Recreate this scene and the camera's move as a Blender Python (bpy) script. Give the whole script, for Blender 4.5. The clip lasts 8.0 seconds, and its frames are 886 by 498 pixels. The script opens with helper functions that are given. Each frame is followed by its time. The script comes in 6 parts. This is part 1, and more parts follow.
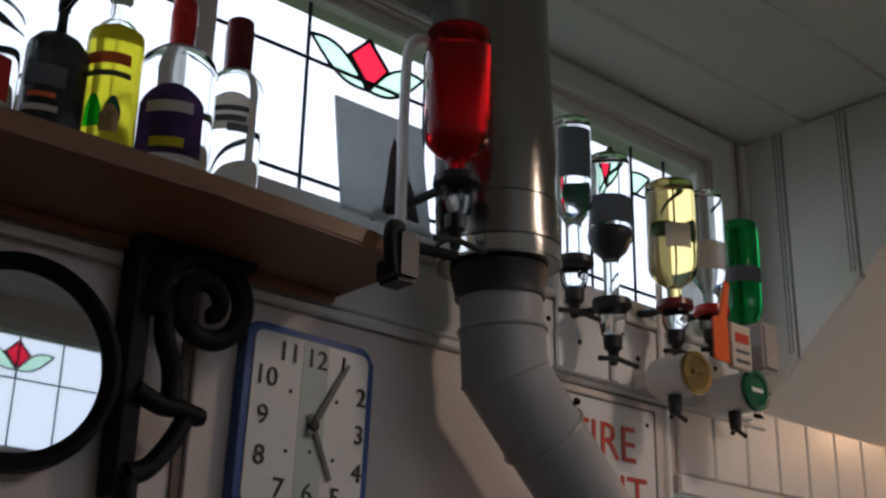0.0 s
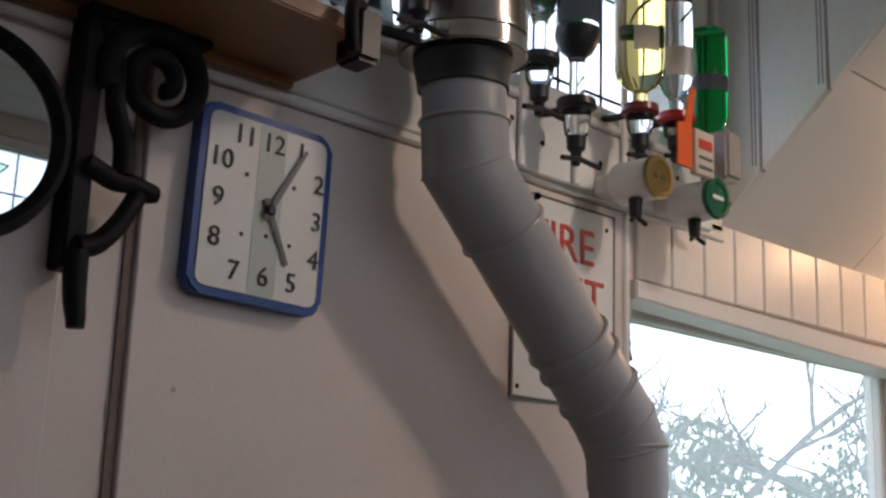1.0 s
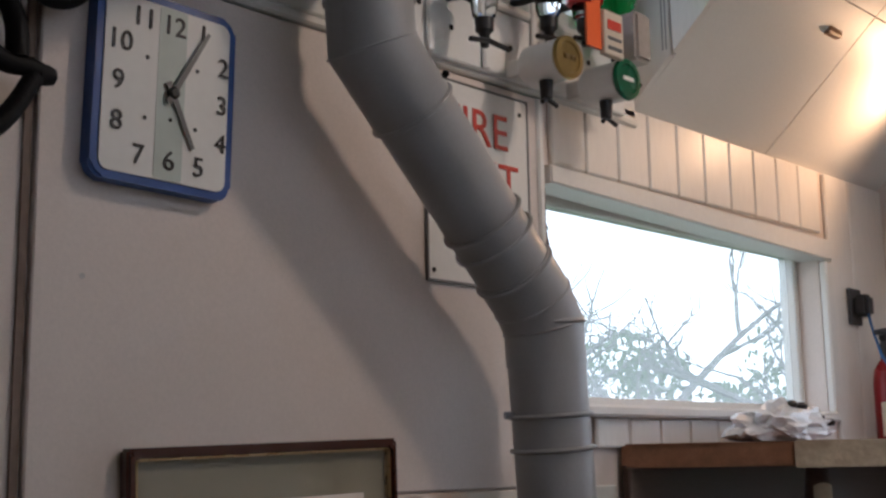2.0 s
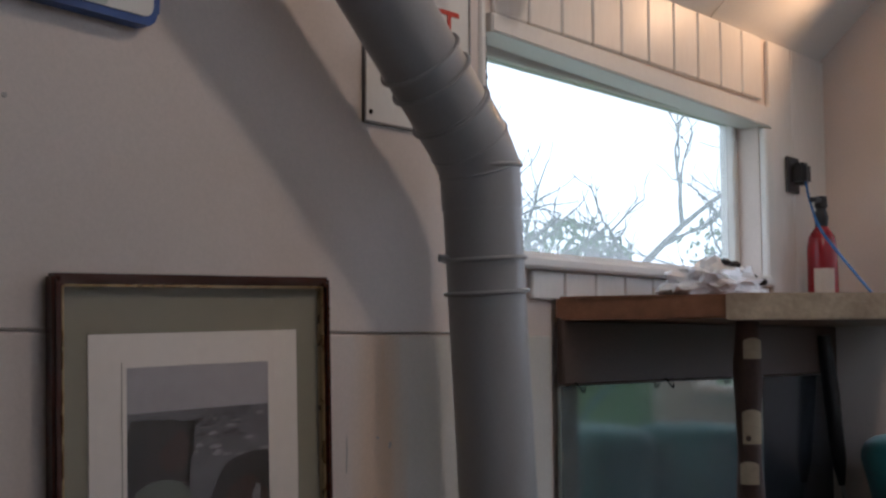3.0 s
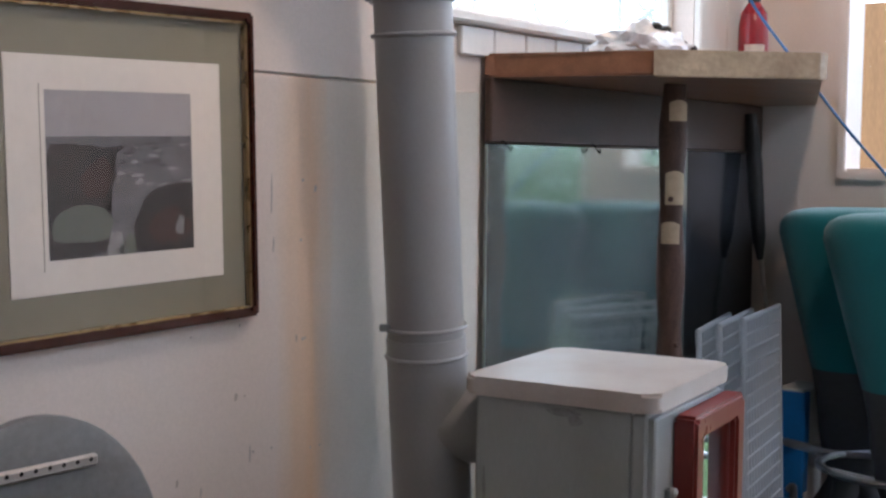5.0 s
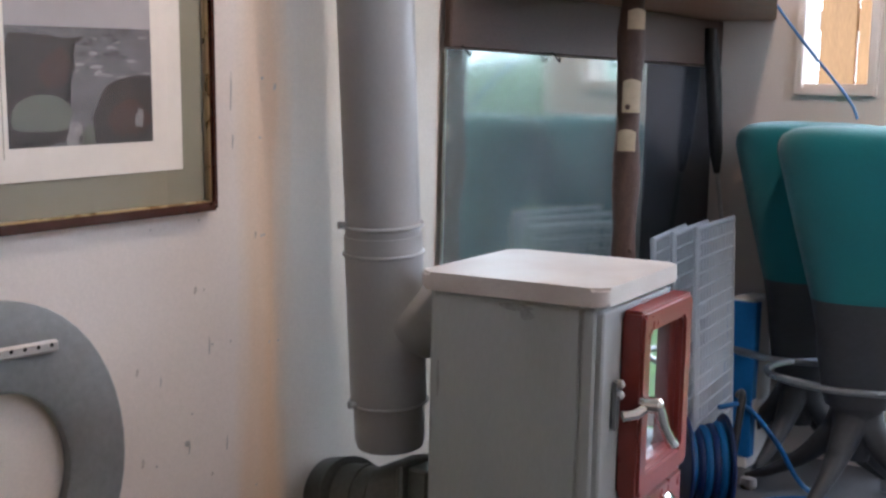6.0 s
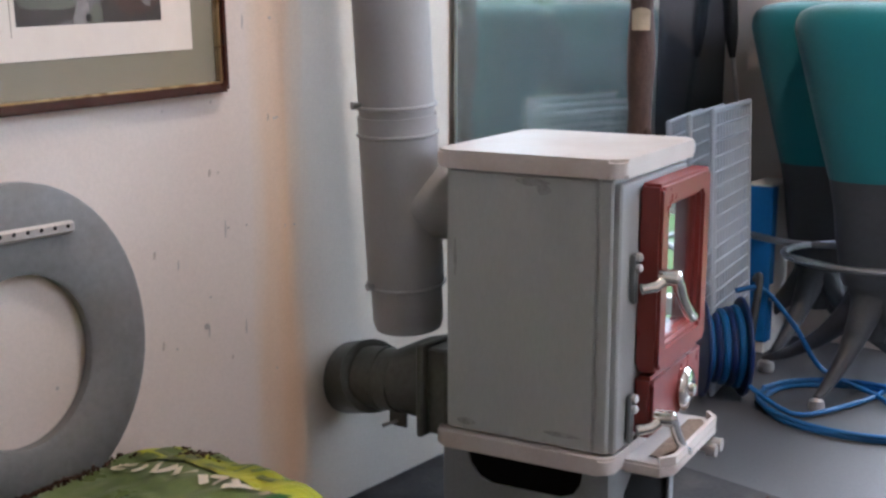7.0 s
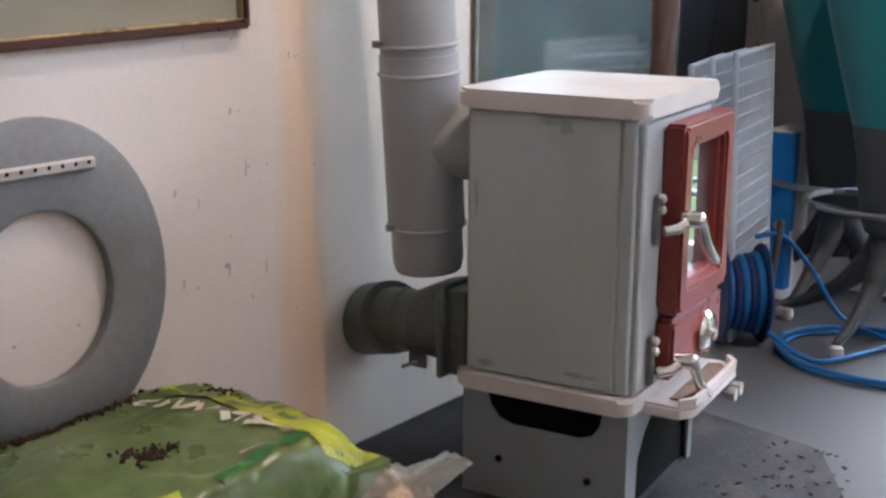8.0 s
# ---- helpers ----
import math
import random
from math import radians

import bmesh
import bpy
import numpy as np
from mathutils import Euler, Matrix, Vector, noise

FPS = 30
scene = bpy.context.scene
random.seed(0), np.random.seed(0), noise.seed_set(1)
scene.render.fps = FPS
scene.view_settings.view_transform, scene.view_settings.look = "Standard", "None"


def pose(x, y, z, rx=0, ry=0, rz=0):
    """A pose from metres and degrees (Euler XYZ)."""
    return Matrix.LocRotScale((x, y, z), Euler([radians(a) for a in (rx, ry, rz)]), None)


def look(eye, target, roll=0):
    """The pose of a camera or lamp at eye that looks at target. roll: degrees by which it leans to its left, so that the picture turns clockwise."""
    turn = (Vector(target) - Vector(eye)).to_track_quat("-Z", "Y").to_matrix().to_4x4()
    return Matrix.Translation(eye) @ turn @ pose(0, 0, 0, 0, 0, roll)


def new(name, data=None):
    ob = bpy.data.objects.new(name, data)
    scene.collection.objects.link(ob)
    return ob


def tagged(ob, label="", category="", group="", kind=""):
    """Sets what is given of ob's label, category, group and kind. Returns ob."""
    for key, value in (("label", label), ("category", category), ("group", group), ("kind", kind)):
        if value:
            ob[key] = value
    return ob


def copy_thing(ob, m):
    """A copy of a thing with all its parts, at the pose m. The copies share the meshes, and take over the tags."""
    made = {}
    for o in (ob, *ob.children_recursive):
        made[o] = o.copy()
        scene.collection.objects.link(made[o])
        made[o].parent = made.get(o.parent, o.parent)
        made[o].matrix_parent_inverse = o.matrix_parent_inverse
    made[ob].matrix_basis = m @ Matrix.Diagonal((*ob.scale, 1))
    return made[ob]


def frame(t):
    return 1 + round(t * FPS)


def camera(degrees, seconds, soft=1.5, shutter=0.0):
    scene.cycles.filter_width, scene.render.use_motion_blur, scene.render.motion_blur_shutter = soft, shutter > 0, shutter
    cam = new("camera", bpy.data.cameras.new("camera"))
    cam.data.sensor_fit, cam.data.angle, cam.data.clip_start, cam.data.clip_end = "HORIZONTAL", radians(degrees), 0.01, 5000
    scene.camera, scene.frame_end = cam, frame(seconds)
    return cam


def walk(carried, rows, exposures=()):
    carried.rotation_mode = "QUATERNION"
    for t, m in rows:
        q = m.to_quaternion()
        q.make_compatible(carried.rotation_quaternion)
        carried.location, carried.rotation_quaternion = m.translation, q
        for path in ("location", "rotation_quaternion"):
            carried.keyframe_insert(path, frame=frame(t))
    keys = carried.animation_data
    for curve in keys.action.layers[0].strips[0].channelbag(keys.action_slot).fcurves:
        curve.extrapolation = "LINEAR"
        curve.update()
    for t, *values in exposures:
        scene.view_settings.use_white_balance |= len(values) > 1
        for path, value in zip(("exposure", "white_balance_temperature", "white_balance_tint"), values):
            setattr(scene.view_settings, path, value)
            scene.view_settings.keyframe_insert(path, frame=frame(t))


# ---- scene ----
cam = camera(40.0, 8.0, soft=2.6)
PATH = [
    (0, (0.242, -0.19, 1.285), (1.474, 1.223, 1.982), 1.2),
    (0.5, (0.25, -0.175, 1.256), (1.498, 1.286, 1.811), 2.2),
    (1, (0.279, -0.155, 1.225), (1.611, 1.266, 1.675), 2.0),
    (1.5, (0.289, -0.162, 1.2), (1.655, 1.245, 1.596), 1.1),
    (1.7, (0.295, -0.164, 1.18), (1.686, 1.222, 1.557), 0.1),
    (2.8, (0.337, -0.154, 1.11), (1.832, 1.16, 1.302), -0.7),
    (3, (0.338, -0.158, 1.085), (1.842, 1.151, 1.245), -0.2),
    (3.5, (0.343, -0.154, 1.052), (1.86, 1.146, 1.138), -0.8),
    (4, (0.344, -0.169, 1.03), (1.885, 1.106, 1.051), -0.3),
    (4.5, (0.35, -0.169, 0.999), (1.913, 1.076, 0.928), 0.2),
    (5, (0.351, -0.17, 0.971), (1.922, 1.06, 0.834), 0.6),
    (5.2, (0.342, -0.183, 0.98), (1.915, 1.04, 0.811), 1.3),
    (6.3, (0.331, -0.213, 0.911), (1.939, 0.943, 0.632), 0.8),
    (6.5, (0.332, -0.218, 0.905), (1.938, 0.935, 0.601), 0.3),
    (7, (0.332, -0.2, 0.876), (1.898, 0.98, 0.48), -0.0),
    (7.5, (0.331, -0.186, 0.863), (1.878, 1.006, 0.436), 0.4),
    (8, (0.33, -0.187, 0.859), (1.868, 0.999, 0.384), 0.3),
]
EXPOSURES = [(t, stops, kelvin, 12) for t, stops, kelvin in ((0, -1.85, 5700), (0.5, -1.8, 5700), (1, -1.15, 5680), (1.5, -1.1, 5620), (3, -1.42, 5450), (3.5, -1.45, 5400), (4, -1.18, 5400), (4.5, -0.5, 5420), (5, -0.1, 5420), (6.5, 0.6, 5420), (7, 0.68, 5440), (8, 0.84, 5500))]
walk(cam, [(t, look(eye, target, roll)) for t, eye, target, roll in PATH], EXPOSURES)

# ---- light ----
W = 1.17        # inner face of the north wall
EAST = 3.38     # inner face of the east wall
SOUTH = -1.05   # inner face of the south wall
WEST = -1.0     # inner face of the west wall
FLOOR = 0.012

world = bpy.data.worlds.new("world")
scene.world = world
world.use_nodes = True
wn = world.node_tree.nodes
sky = wn.new("ShaderNodeTexSky")
sky.sky_type, sky.sun_disc = "NISHITA", False
sky.sun_elevation, sky.sun_rotation = radians(51), radians(105)
sky.air_density, sky.dust_density, sky.ozone_density = 1.0, 1.0, 1.0
wn["Background"].inputs["Strength"].default_value = 0.15
world.node_tree.links.new(sky.outputs[0], wn["Background"].inputs[0])

sun_data = bpy.data.lights.new("sun", "SUN")
sun_data.energy, sun_data.angle, sun_data.color = 1.6, radians(20), (1.0, 0.96, 0.9)
sun = new("sun", sun_data)
sun.matrix_world = look((6.2, -1.7, 8), (0, 0, 0))


def warm_spot(at, target, energy, radius, tint, spread, blend):
    d = bpy.data.lights.new("warm_spot", "SPOT")
    d.energy, d.color, d.shadow_soft_size = energy, tint, radius
    d.spot_size, d.spot_blend = radians(spread), blend
    new("warm_spot", d).matrix_world = look(at, target)


# a shaded ceiling lamp that throws its light down, and a small spot at the corner
LAMP_A, LAMP_B = (1.95, 0.2, 2.33), (3.1, 0.85, 1.97)
warm_spot(LAMP_A, (1.9501, 0.25, 1.0), 40.0, 0.06, (1.0, 0.74, 0.52), 142, 0.25)
warm_spot(LAMP_B, (2.8, W, 2.03), 22.0, 0.03, (1.0, 0.56, 0.27), 150, 0.8)

# ---- materials ----


def mat(name, base, rough=0.6, metal=0.0, var=0.12, scale=8.0, fine=90.0, bump=0.08, stain=None, stain_amount=0.35,
        trans=0.0, ior=1.45, stretch=(1, 1, 1), random_tint=0.0, coat=0.0, sheen=0.0, spec=0.5):
    m = bpy.data.materials.new(name)
    m.use_nodes = True
    n, l = m.node_tree.nodes, m.node_tree.links
    b = n["Principled BSDF"]
    b.inputs["Roughness"].default_value, b.inputs["Metallic"].default_value = rough, metal
    b.inputs["Transmission Weight"].default_value, b.inputs["IOR"].default_value = trans, ior
    b.inputs["Coat Weight"].default_value = coat
    b.inputs["Specular IOR Level"].default_value = spec
    b.inputs["Sheen Weight"].default_value = sheen
    if not var:
        b.inputs["Base Color"].default_value = (*base, 1)
        return m
    tc, mp = n.new("ShaderNodeTexCoord"), n.new("ShaderNodeMapping")
    mp.inputs["Scale"].default_value = stretch
    l.new(tc.outputs["Object"], mp.inputs["Vector"])
    big, small = n.new("ShaderNodeTexNoise"), n.new("ShaderNodeTexNoise")
    big.inputs["Scale"].default_value, small.inputs["Scale"].default_value = scale, fine
    big.inputs["Detail"].default_value, small.inputs["Detail"].default_value = 6, 3
    l.new(mp.outputs[0], big.inputs["Vector"])
    l.new(mp.outputs[0], small.inputs["Vector"])
    add = n.new("ShaderNodeMath")
    add.operation = "ADD"
    l.new(big.outputs["Fac"], add.inputs[0])
    l.new(small.outputs["Fac"], add.inputs[1])
    ramp = n.new("ShaderNodeMapRange")
    ramp.inputs["From Min"].default_value, ramp.inputs["From Max"].default_value = 0.6, 1.4
    ramp.inputs["To Min"].default_value, ramp.inputs["To Max"].default_value = 1 - var, 1 + var
    l.new(add.outputs[0], ramp.inputs["Value"])
    mul = n.new("ShaderNodeVectorMath")
    mul.operation = "SCALE"
    mul.inputs[0].default_value = base
    l.new(ramp.outputs[0], mul.inputs["Scale"])
    out = mul.outputs[0]
    if stain:
        st = n.new("ShaderNodeTexNoise")
        st.inputs["Scale"].default_value, st.inputs["Detail"].default_value = scale * 0.6, 8
        l.new(mp.outputs[0], st.inputs["Vector"])
        r2 = n.new("ShaderNodeMapRange")
        r2.inputs["From Min"].default_value, r2.inputs["From Max"].default_value = 0.5, 0.75
        r2.inputs["To Max"].default_value = stain_amount
        l.new(st.outputs["Fac"], r2.inputs["Value"])
        mix = n.new("ShaderNodeMix")
        mix.data_type = "RGBA"
        l.new(r2.outputs[0], mix.inputs["Factor"])
        l.new(out, mix.inputs[6])
        mix.inputs[7].default_value = (*stain, 1)
        out = mix.outputs[2]
    if random_tint:
        oi = n.new("ShaderNodeObjectInfo")
        r3 = n.new("ShaderNodeMapRange")
        r3.inputs["To Min"].default_value, r3.inputs["To Max"].default_value = 1 - random_tint, 1 + random_tint
        l.new(oi.outputs["Random"], r3.inputs["Value"])
        m3 = n.new("ShaderNodeVectorMath")
        m3.operation = "SCALE"
        l.new(out, m3.inputs[0])
        l.new(r3.outputs[0], m3.inputs["Scale"])
        out = m3.outputs[0]
    l.new(out, b.inputs["Base Color"])
    rr = n.new("ShaderNodeMapRange")
    rr.inputs["To Min"].default_value, rr.inputs["To Max"].default_value = max(rough - 0.1, 0.02), min(rough + 0.1, 1)
    l.new(big.outputs["Fac"], rr.inputs["Value"])
    l.new(rr.outputs[0], b.inputs["Roughness"])
    if bump:
        bp = n.new("ShaderNodeBump")
        bp.inputs["Strength"].default_value, bp.inputs["Distance"].default_value = bump, 0.004
        l.new(add.outputs[0], bp.inputs["Height"])
        l.new(bp.outputs[0], b.inputs["Normal"])
    return m


M = {
    "wall": mat("cream_wall_paint", (0.69, 0.605, 0.55), 0.5, var=0.07, scale=3, fine=220, bump=0.05, stain=(0.52, 0.42, 0.33), stain_amount=0.35),
    "clad": mat("white_cladding_paint", (0.72, 0.69, 0.65), 0.4, var=0.05, scale=5, fine=120, bump=0.06, random_tint=0.04, stretch=(1, 1, 0.2)),
    "ceil": mat("white_ceiling_paint", (0.74, 0.72, 0.68), 0.5, var=0.04, scale=3, fine=150, bump=0.04),
    "trim": mat("white_gloss_trim", (0.72, 0.7, 0.66), 0.35, var=0.05, scale=6, bump=0.04),
    "floor": mat("grey_floor_paint", (0.085, 0.085, 0.088), 0.45, var=0.2, scale=4, fine=160, bump=0.08, stain=(0.07, 0.065, 0.06), stain_amount=0.6),
    "hearth": mat("dark_slate", (0.035, 0.034, 0.036), 0.75, var=0.4, scale=14, fine=120, bump=0.3, stain=(0.16, 0.14, 0.12), stain_amount=0.4, spec=0.25),
    "flue": mat("grey_flue_enamel", (0.31, 0.308, 0.31), 0.34, var=0.05, scale=6, fine=240, bump=0.03, stain=(0.2, 0.18, 0.17), stain_amount=0.25, stretch=(1, 1, 0.5)),
    "steel": mat("brushed_stainless_flue", (0.32, 0.3, 0.28), 0.24, 1.0, var=0.08, scale=4, fine=160, bump=0.03, stretch=(1, 1, 0.1)),
    "stove": mat("grey_stove_enamel", (0.42, 0.445, 0.445), 0.33, var=0.06, scale=9, fine=240, bump=0.05, stain=(0.25, 0.25, 0.23), stain_amount=0.45, stretch=(1, 1, 0.35)),
    "stovesmudge": mat("faint_soot_smudge", (0.3, 0.31, 0.31), 0.5, var=0.3, scale=70, fine=240, bump=0.0),
    "stove_lid": mat("pale_stove_enamel", (0.6, 0.55, 0.52), 0.4, var=0.08, scale=9, fine=240, bump=0.05, stain=(0.46, 0.36, 0.31), stain_amount=0.6),
    "oxide": mat("red_oxide_enamel", (0.2, 0.034, 0.027), 0.3, var=0.1, scale=12, fine=200, bump=0.04),
    "chrome": mat("polished_chrome", (0.75, 0.74, 0.72), 0.12, 1.0, var=0.05, bump=0.0),
    # chrome with dark reflections put into its base colour
    "darkchrome": mat("dark_reflection_chrome", (0.3, 0.3, 0.31), 0.3, 1.0, var=0.1, bump=0.0),
    "iron": mat("black_wrought_iron", (0.006, 0.006, 0.007), 0.55, var=0.3, scale=40, fine=200, bump=0.2, spec=0.2),
    "black": mat("black_plastic", (0.015, 0.015, 0.017), 0.4, var=0.15, bump=0.03),
    # the shade inside the stove stand, as a matt black colour
    "shadeblack": mat("matt_black_shade", (0.008, 0.008, 0.008), 0.9, var=0.2, bump=0.05, spec=0.1),
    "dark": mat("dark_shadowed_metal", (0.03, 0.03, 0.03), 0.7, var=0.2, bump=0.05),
    "shelf": mat("varnished_pine_shelf", (0.24, 0.115, 0.05), 0.4, var=0.25, scale=5, fine=60, bump=0.12, stretch=(0.6, 8, 8)),
    "plank": mat("waxed_hardwood_plank", (0.25, 0.115, 0.06), 0.4, var=0.3, scale=6, fine=70, bump=0.15, stretch=(1, 7, 7), stain=(0.12, 0.07, 0.04), stain_amount=0.5),
    "sapwood": mat("pale_sapwood_edge", (0.42, 0.34, 0.24), 0.6, var=0.3, scale=14, fine=90, bump=0.3, stain=(0.2, 0.13, 0.08), stain_amount=0.6),
    "beam": mat("brown_painted_beam", (0.075, 0.045, 0.033), 0.55, var=0.25, scale=7, fine=80, bump=0.12, stretch=(1, 6, 6)),
    "bark": mat("brown_bark", (0.07, 0.038, 0.027), 0.7, var=0.4, scale=20, fine=120, bump=0.6, stretch=(4, 4, 1)),
    "barewood": mat("bare_peeled_wood", (0.45, 0.36, 0.24), 0.6, var=0.15, scale=20, bump=0.2),
    "mahogany": mat("mahogany_frame", (0.05, 0.013, 0.008), 0.2, var=0.2, scale=15, bump=0.04, coat=0.4),
    "gold": mat("gilt_slip", (0.5, 0.36, 0.18), 0.28, 1.0, var=0.1, scale=40, bump=0.05),
    "greenmat": mat("olive_mount_card", (0.21, 0.2, 0.15), 0.8, var=0.05, scale=30, bump=0.03),
    "whitemat": mat("white_mount_card", (0.68, 0.64, 0.6), 0.8, var=0.04, scale=30, bump=0.03),
    "blue": mat("blue_clock_frame", (0.03, 0.08, 0.28), 0.4, var=0.1, scale=20, bump=0.04),
    "face": mat("white_clock_face", (0.75, 0.73, 0.69), 0.5, var=0.03, bump=0.0),
    "faceband": mat("pale_green_band", (0.5, 0.55, 0.5), 0.5, var=0.03, bump=0.0),
    "ink": mat("black_ink", (0.02, 0.02, 0.02), 0.5, var=0.1, bump=0.0),
    "redink": mat("red_sign_paint", (0.5, 0.05, 0.03), 0.45, var=0.08, bump=0.0),
    "signwhite": mat("white_enamel_sign", (0.74, 0.72, 0.68), 0.3, var=0.04, scale=10, bump=0.03),
    "handgrey": mat("grey_clock_hand", (0.14, 0.14, 0.14), 0.4, var=0.05, bump=0.0),
    "mirror": mat("dulled_silver_mirror", (0.5, 0.52, 0.54), 0.02, 1.0, var=0.0),
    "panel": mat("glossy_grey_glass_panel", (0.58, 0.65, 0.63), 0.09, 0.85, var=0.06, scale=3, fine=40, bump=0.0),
    "darkpanel": mat("dark_reflection_glass_panel", (0.1, 0.11, 0.13), 0.12, 0.75, var=0.15, scale=3, fine=40, bump=0.0),
    "glass": mat("clear_glass", (1, 1, 1), 0.0, trans=1.0, ior=1.45, var=0.0),
    "pane": mat("window_glass", (1, 1, 1), 0.0, trans=1.0, ior=1.02, var=0.0),
    "redpane": mat("ruby_pane", (0.75, 0.02, 0.05), 0.1, trans=1.0, ior=1.02, var=0.0),
    "greenpane": mat("pale_green_pane", (0.62, 0.88, 0.66), 0.1, trans=1.0, ior=1.02, var=0.0),
    "lead": mat("lead_came", (0.04, 0.04, 0.045), 0.55, 0.3, var=0.15, bump=0.05),
    "clear": mat("clear_bottle_glass", (0.96, 0.98, 0.98), 0.01, trans=1.0, ior=1.3, var=0.0),
    "redglass": mat("red_liqueur", (0.85, 0.008, 0.012), 0.02, trans=1.0, ior=1.3, var=0.0),
    "yellowglass": mat("golden_spirit", (0.97, 0.78, 0.3), 0.02, trans=1.0, ior=1.3, var=0.0),
    "greenglass": mat("green_bottle_glass", (0.02, 0.5, 0.1), 0.02, trans=1.0, ior=1.35, var=0.0),
    "darkglass": mat("dark_bottle_glass", (0.025, 0.028, 0.03), 0.15, var=0.5, scale=40, bump=0.0, stain=(0.14, 0.15, 0.16), stain_amount=0.7),
    "yellow": mat("yellow_bottle", (0.9, 0.8, 0.03), 0.3, var=0.05, bump=0.0, trans=0.6, ior=1.1),
    "orange": mat("orange_card", (0.75, 0.13, 0.03), 0.4, var=0.06, bump=0.0),
    "purple": mat("dark_purple_label", (0.06, 0.03, 0.08), 0.6, var=0.35, scale=60, fine=200, bump=0.0, trans=0.3, ior=1.05),
    "cream": mat("cream_label", (0.72, 0.64, 0.54), 0.7, var=0.06, bump=0.0, trans=0.3, ior=1.05),
    "greylabel": mat("grey_label", (0.14, 0.15, 0.16), 0.6, var=0.1, bump=0.0, trans=0.2, ior=1.05),
    "maroon": mat("maroon_cap", (0.14, 0.015, 0.02), 0.3, var=0.08, bump=0.0),
    "red": mat("red_gloss_paint", (0.5, 0.02, 0.02), 0.28, var=0.06, bump=0.0),
    "white": mat("white_plastic", (0.78, 0.78, 0.76), 0.35, var=0.04, bump=0.0),
    "brass": mat("brass_badge", (0.5, 0.36, 0.14), 0.3, 1.0, var=0.1, bump=0.0),
    "badge_green": mat("dark_green_badge", (0.015, 0.1, 0.05), 0.25, var=0.1, bump=0.0),
    "teal": mat("teal_upholstery", (0.004, 0.125, 0.138), 0.85, var=0.12, scale=10, fine=320, bump=0.25, sheen=0.3),
    "greyplastic": mat("dark_grey_moulding", (0.04, 0.041, 0.045), 0.5, var=0.15, scale=20, bump=0.05),
    "bluecable": mat("blue_cable", (0.01, 0.1, 0.28), 0.4, var=0.1, scale=30, bump=0.0),
    "bluebox": mat("blue_box_card", (0.015, 0.16, 0.48), 0.45, var=0.1, bump=0.0),
    "seat": mat("grey_painted_toilet_seat", (0.2, 0.2, 0.2), 0.45, var=0.15, scale=8, fine=100, bump=0.1, stain=(0.16, 0.12, 0.09), stain_amount=0.6),
    "zinc": mat("dull_zinc_strip", (0.45, 0.42, 0.4), 0.45, 0.6, var=0.15, bump=0.03),
    "bag": mat("green_printed_plastic", (0.1, 0.14, 0.04), 0.3, var=0.3, scale=9, fine=40, bump=0.3, stain=(0.06, 0.09, 0.02), stain_amount=0.5),
    "lime": mat("lime_print", (0.38, 0.4, 0.025), 0.35, var=0.3, scale=16, bump=0.15, stain=(0.12, 0.17, 0.03), stain_amount=0.6),
    "greenprint": mat("fresh_green_print", (0.025, 0.14, 0.025), 0.35, var=0.15, scale=20, bump=0.1),
    "galv": mat("dull_galvanised_duct", (0.1, 0.106, 0.096), 0.42, 0.3, var=0.2, scale=14, fine=120, bump=0.08),
    "navy": mat("navy_reel_plastic", (0.008, 0.022, 0.1), 0.35, var=0.1, bump=0.0),
    "pellet": mat("beige_wood_pellets", (0.5, 0.36, 0.24), 0.7, var=0.45, scale=45, fine=120, bump=0.6),
    "doorglass": mat("sooted_stove_glass", (0.6, 0.62, 0.63), 0.04, 0.9, var=0.0),
    "stand": mat("grey_stand_paint", (0.24, 0.255, 0.265), 0.42, var=0.1, scale=10, fine=200, bump=0.06, stain=(0.14, 0.14, 0.14), stain_amount=0.4),
    "joint": mat("brown_gap_shade", (0.2, 0.15, 0.12), 0.8, var=0.2, scale=20, bump=0.1),
    "rackwhite": mat("white_coated_wire", (0.5, 0.53, 0.58), 0.35, var=0.08, bump=0.0),
    "darkred": mat("deep_red_extinguisher", (0.24, 0.012, 0.018), 0.3, var=0.1, bump=0.0),
    "ash": mat("brown_ash_dust", (0.2, 0.14, 0.1), 0.9, var=0.45, scale=30, fine=150, bump=0.4),
    "card": mat("silver_grey_card", (0.55, 0.6, 0.6), 0.8, var=0.12, scale=12, bump=0.0, trans=0.35, ior=1.05),
    "greygreen": mat("grey_green_print", (0.11, 0.125, 0.108), 0.7, var=0.2, scale=30, bump=0.0),
    "foam": mat("pale_foam_print", (0.24, 0.24, 0.25), 0.7, var=0.4, scale=40, bump=0.0),
    "soil": mat("dark_compost", (0.045, 0.02, 0.012), 0.9, var=0.4, scale=60, bump=0.6),
    "film": mat("clear_plastic_film", (0.95, 0.93, 0.88), 0.12, trans=0.85, ior=1.1, var=0.05, bump=0.2),
    "silverbag": mat("crumpled_silver_plastic", (0.7, 0.7, 0.71), 0.3, 0.2, var=0.15, scale=20, bump=0.3),
    "grass": mat("lawn_grass", (0.09, 0.17, 0.035), 0.9, var=0.4, scale=2, fine=40, bump=0.5),
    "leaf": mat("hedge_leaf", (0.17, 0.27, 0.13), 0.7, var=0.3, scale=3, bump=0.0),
    "bush": mat("green_shrub_leaf", (0.09, 0.17, 0.05), 0.7, var=0.35, scale=3, bump=0.0),
    "groove": mat("shadowed_groove_paint", (0.3, 0.29, 0.28), 0.6, var=0.1, bump=0.0),
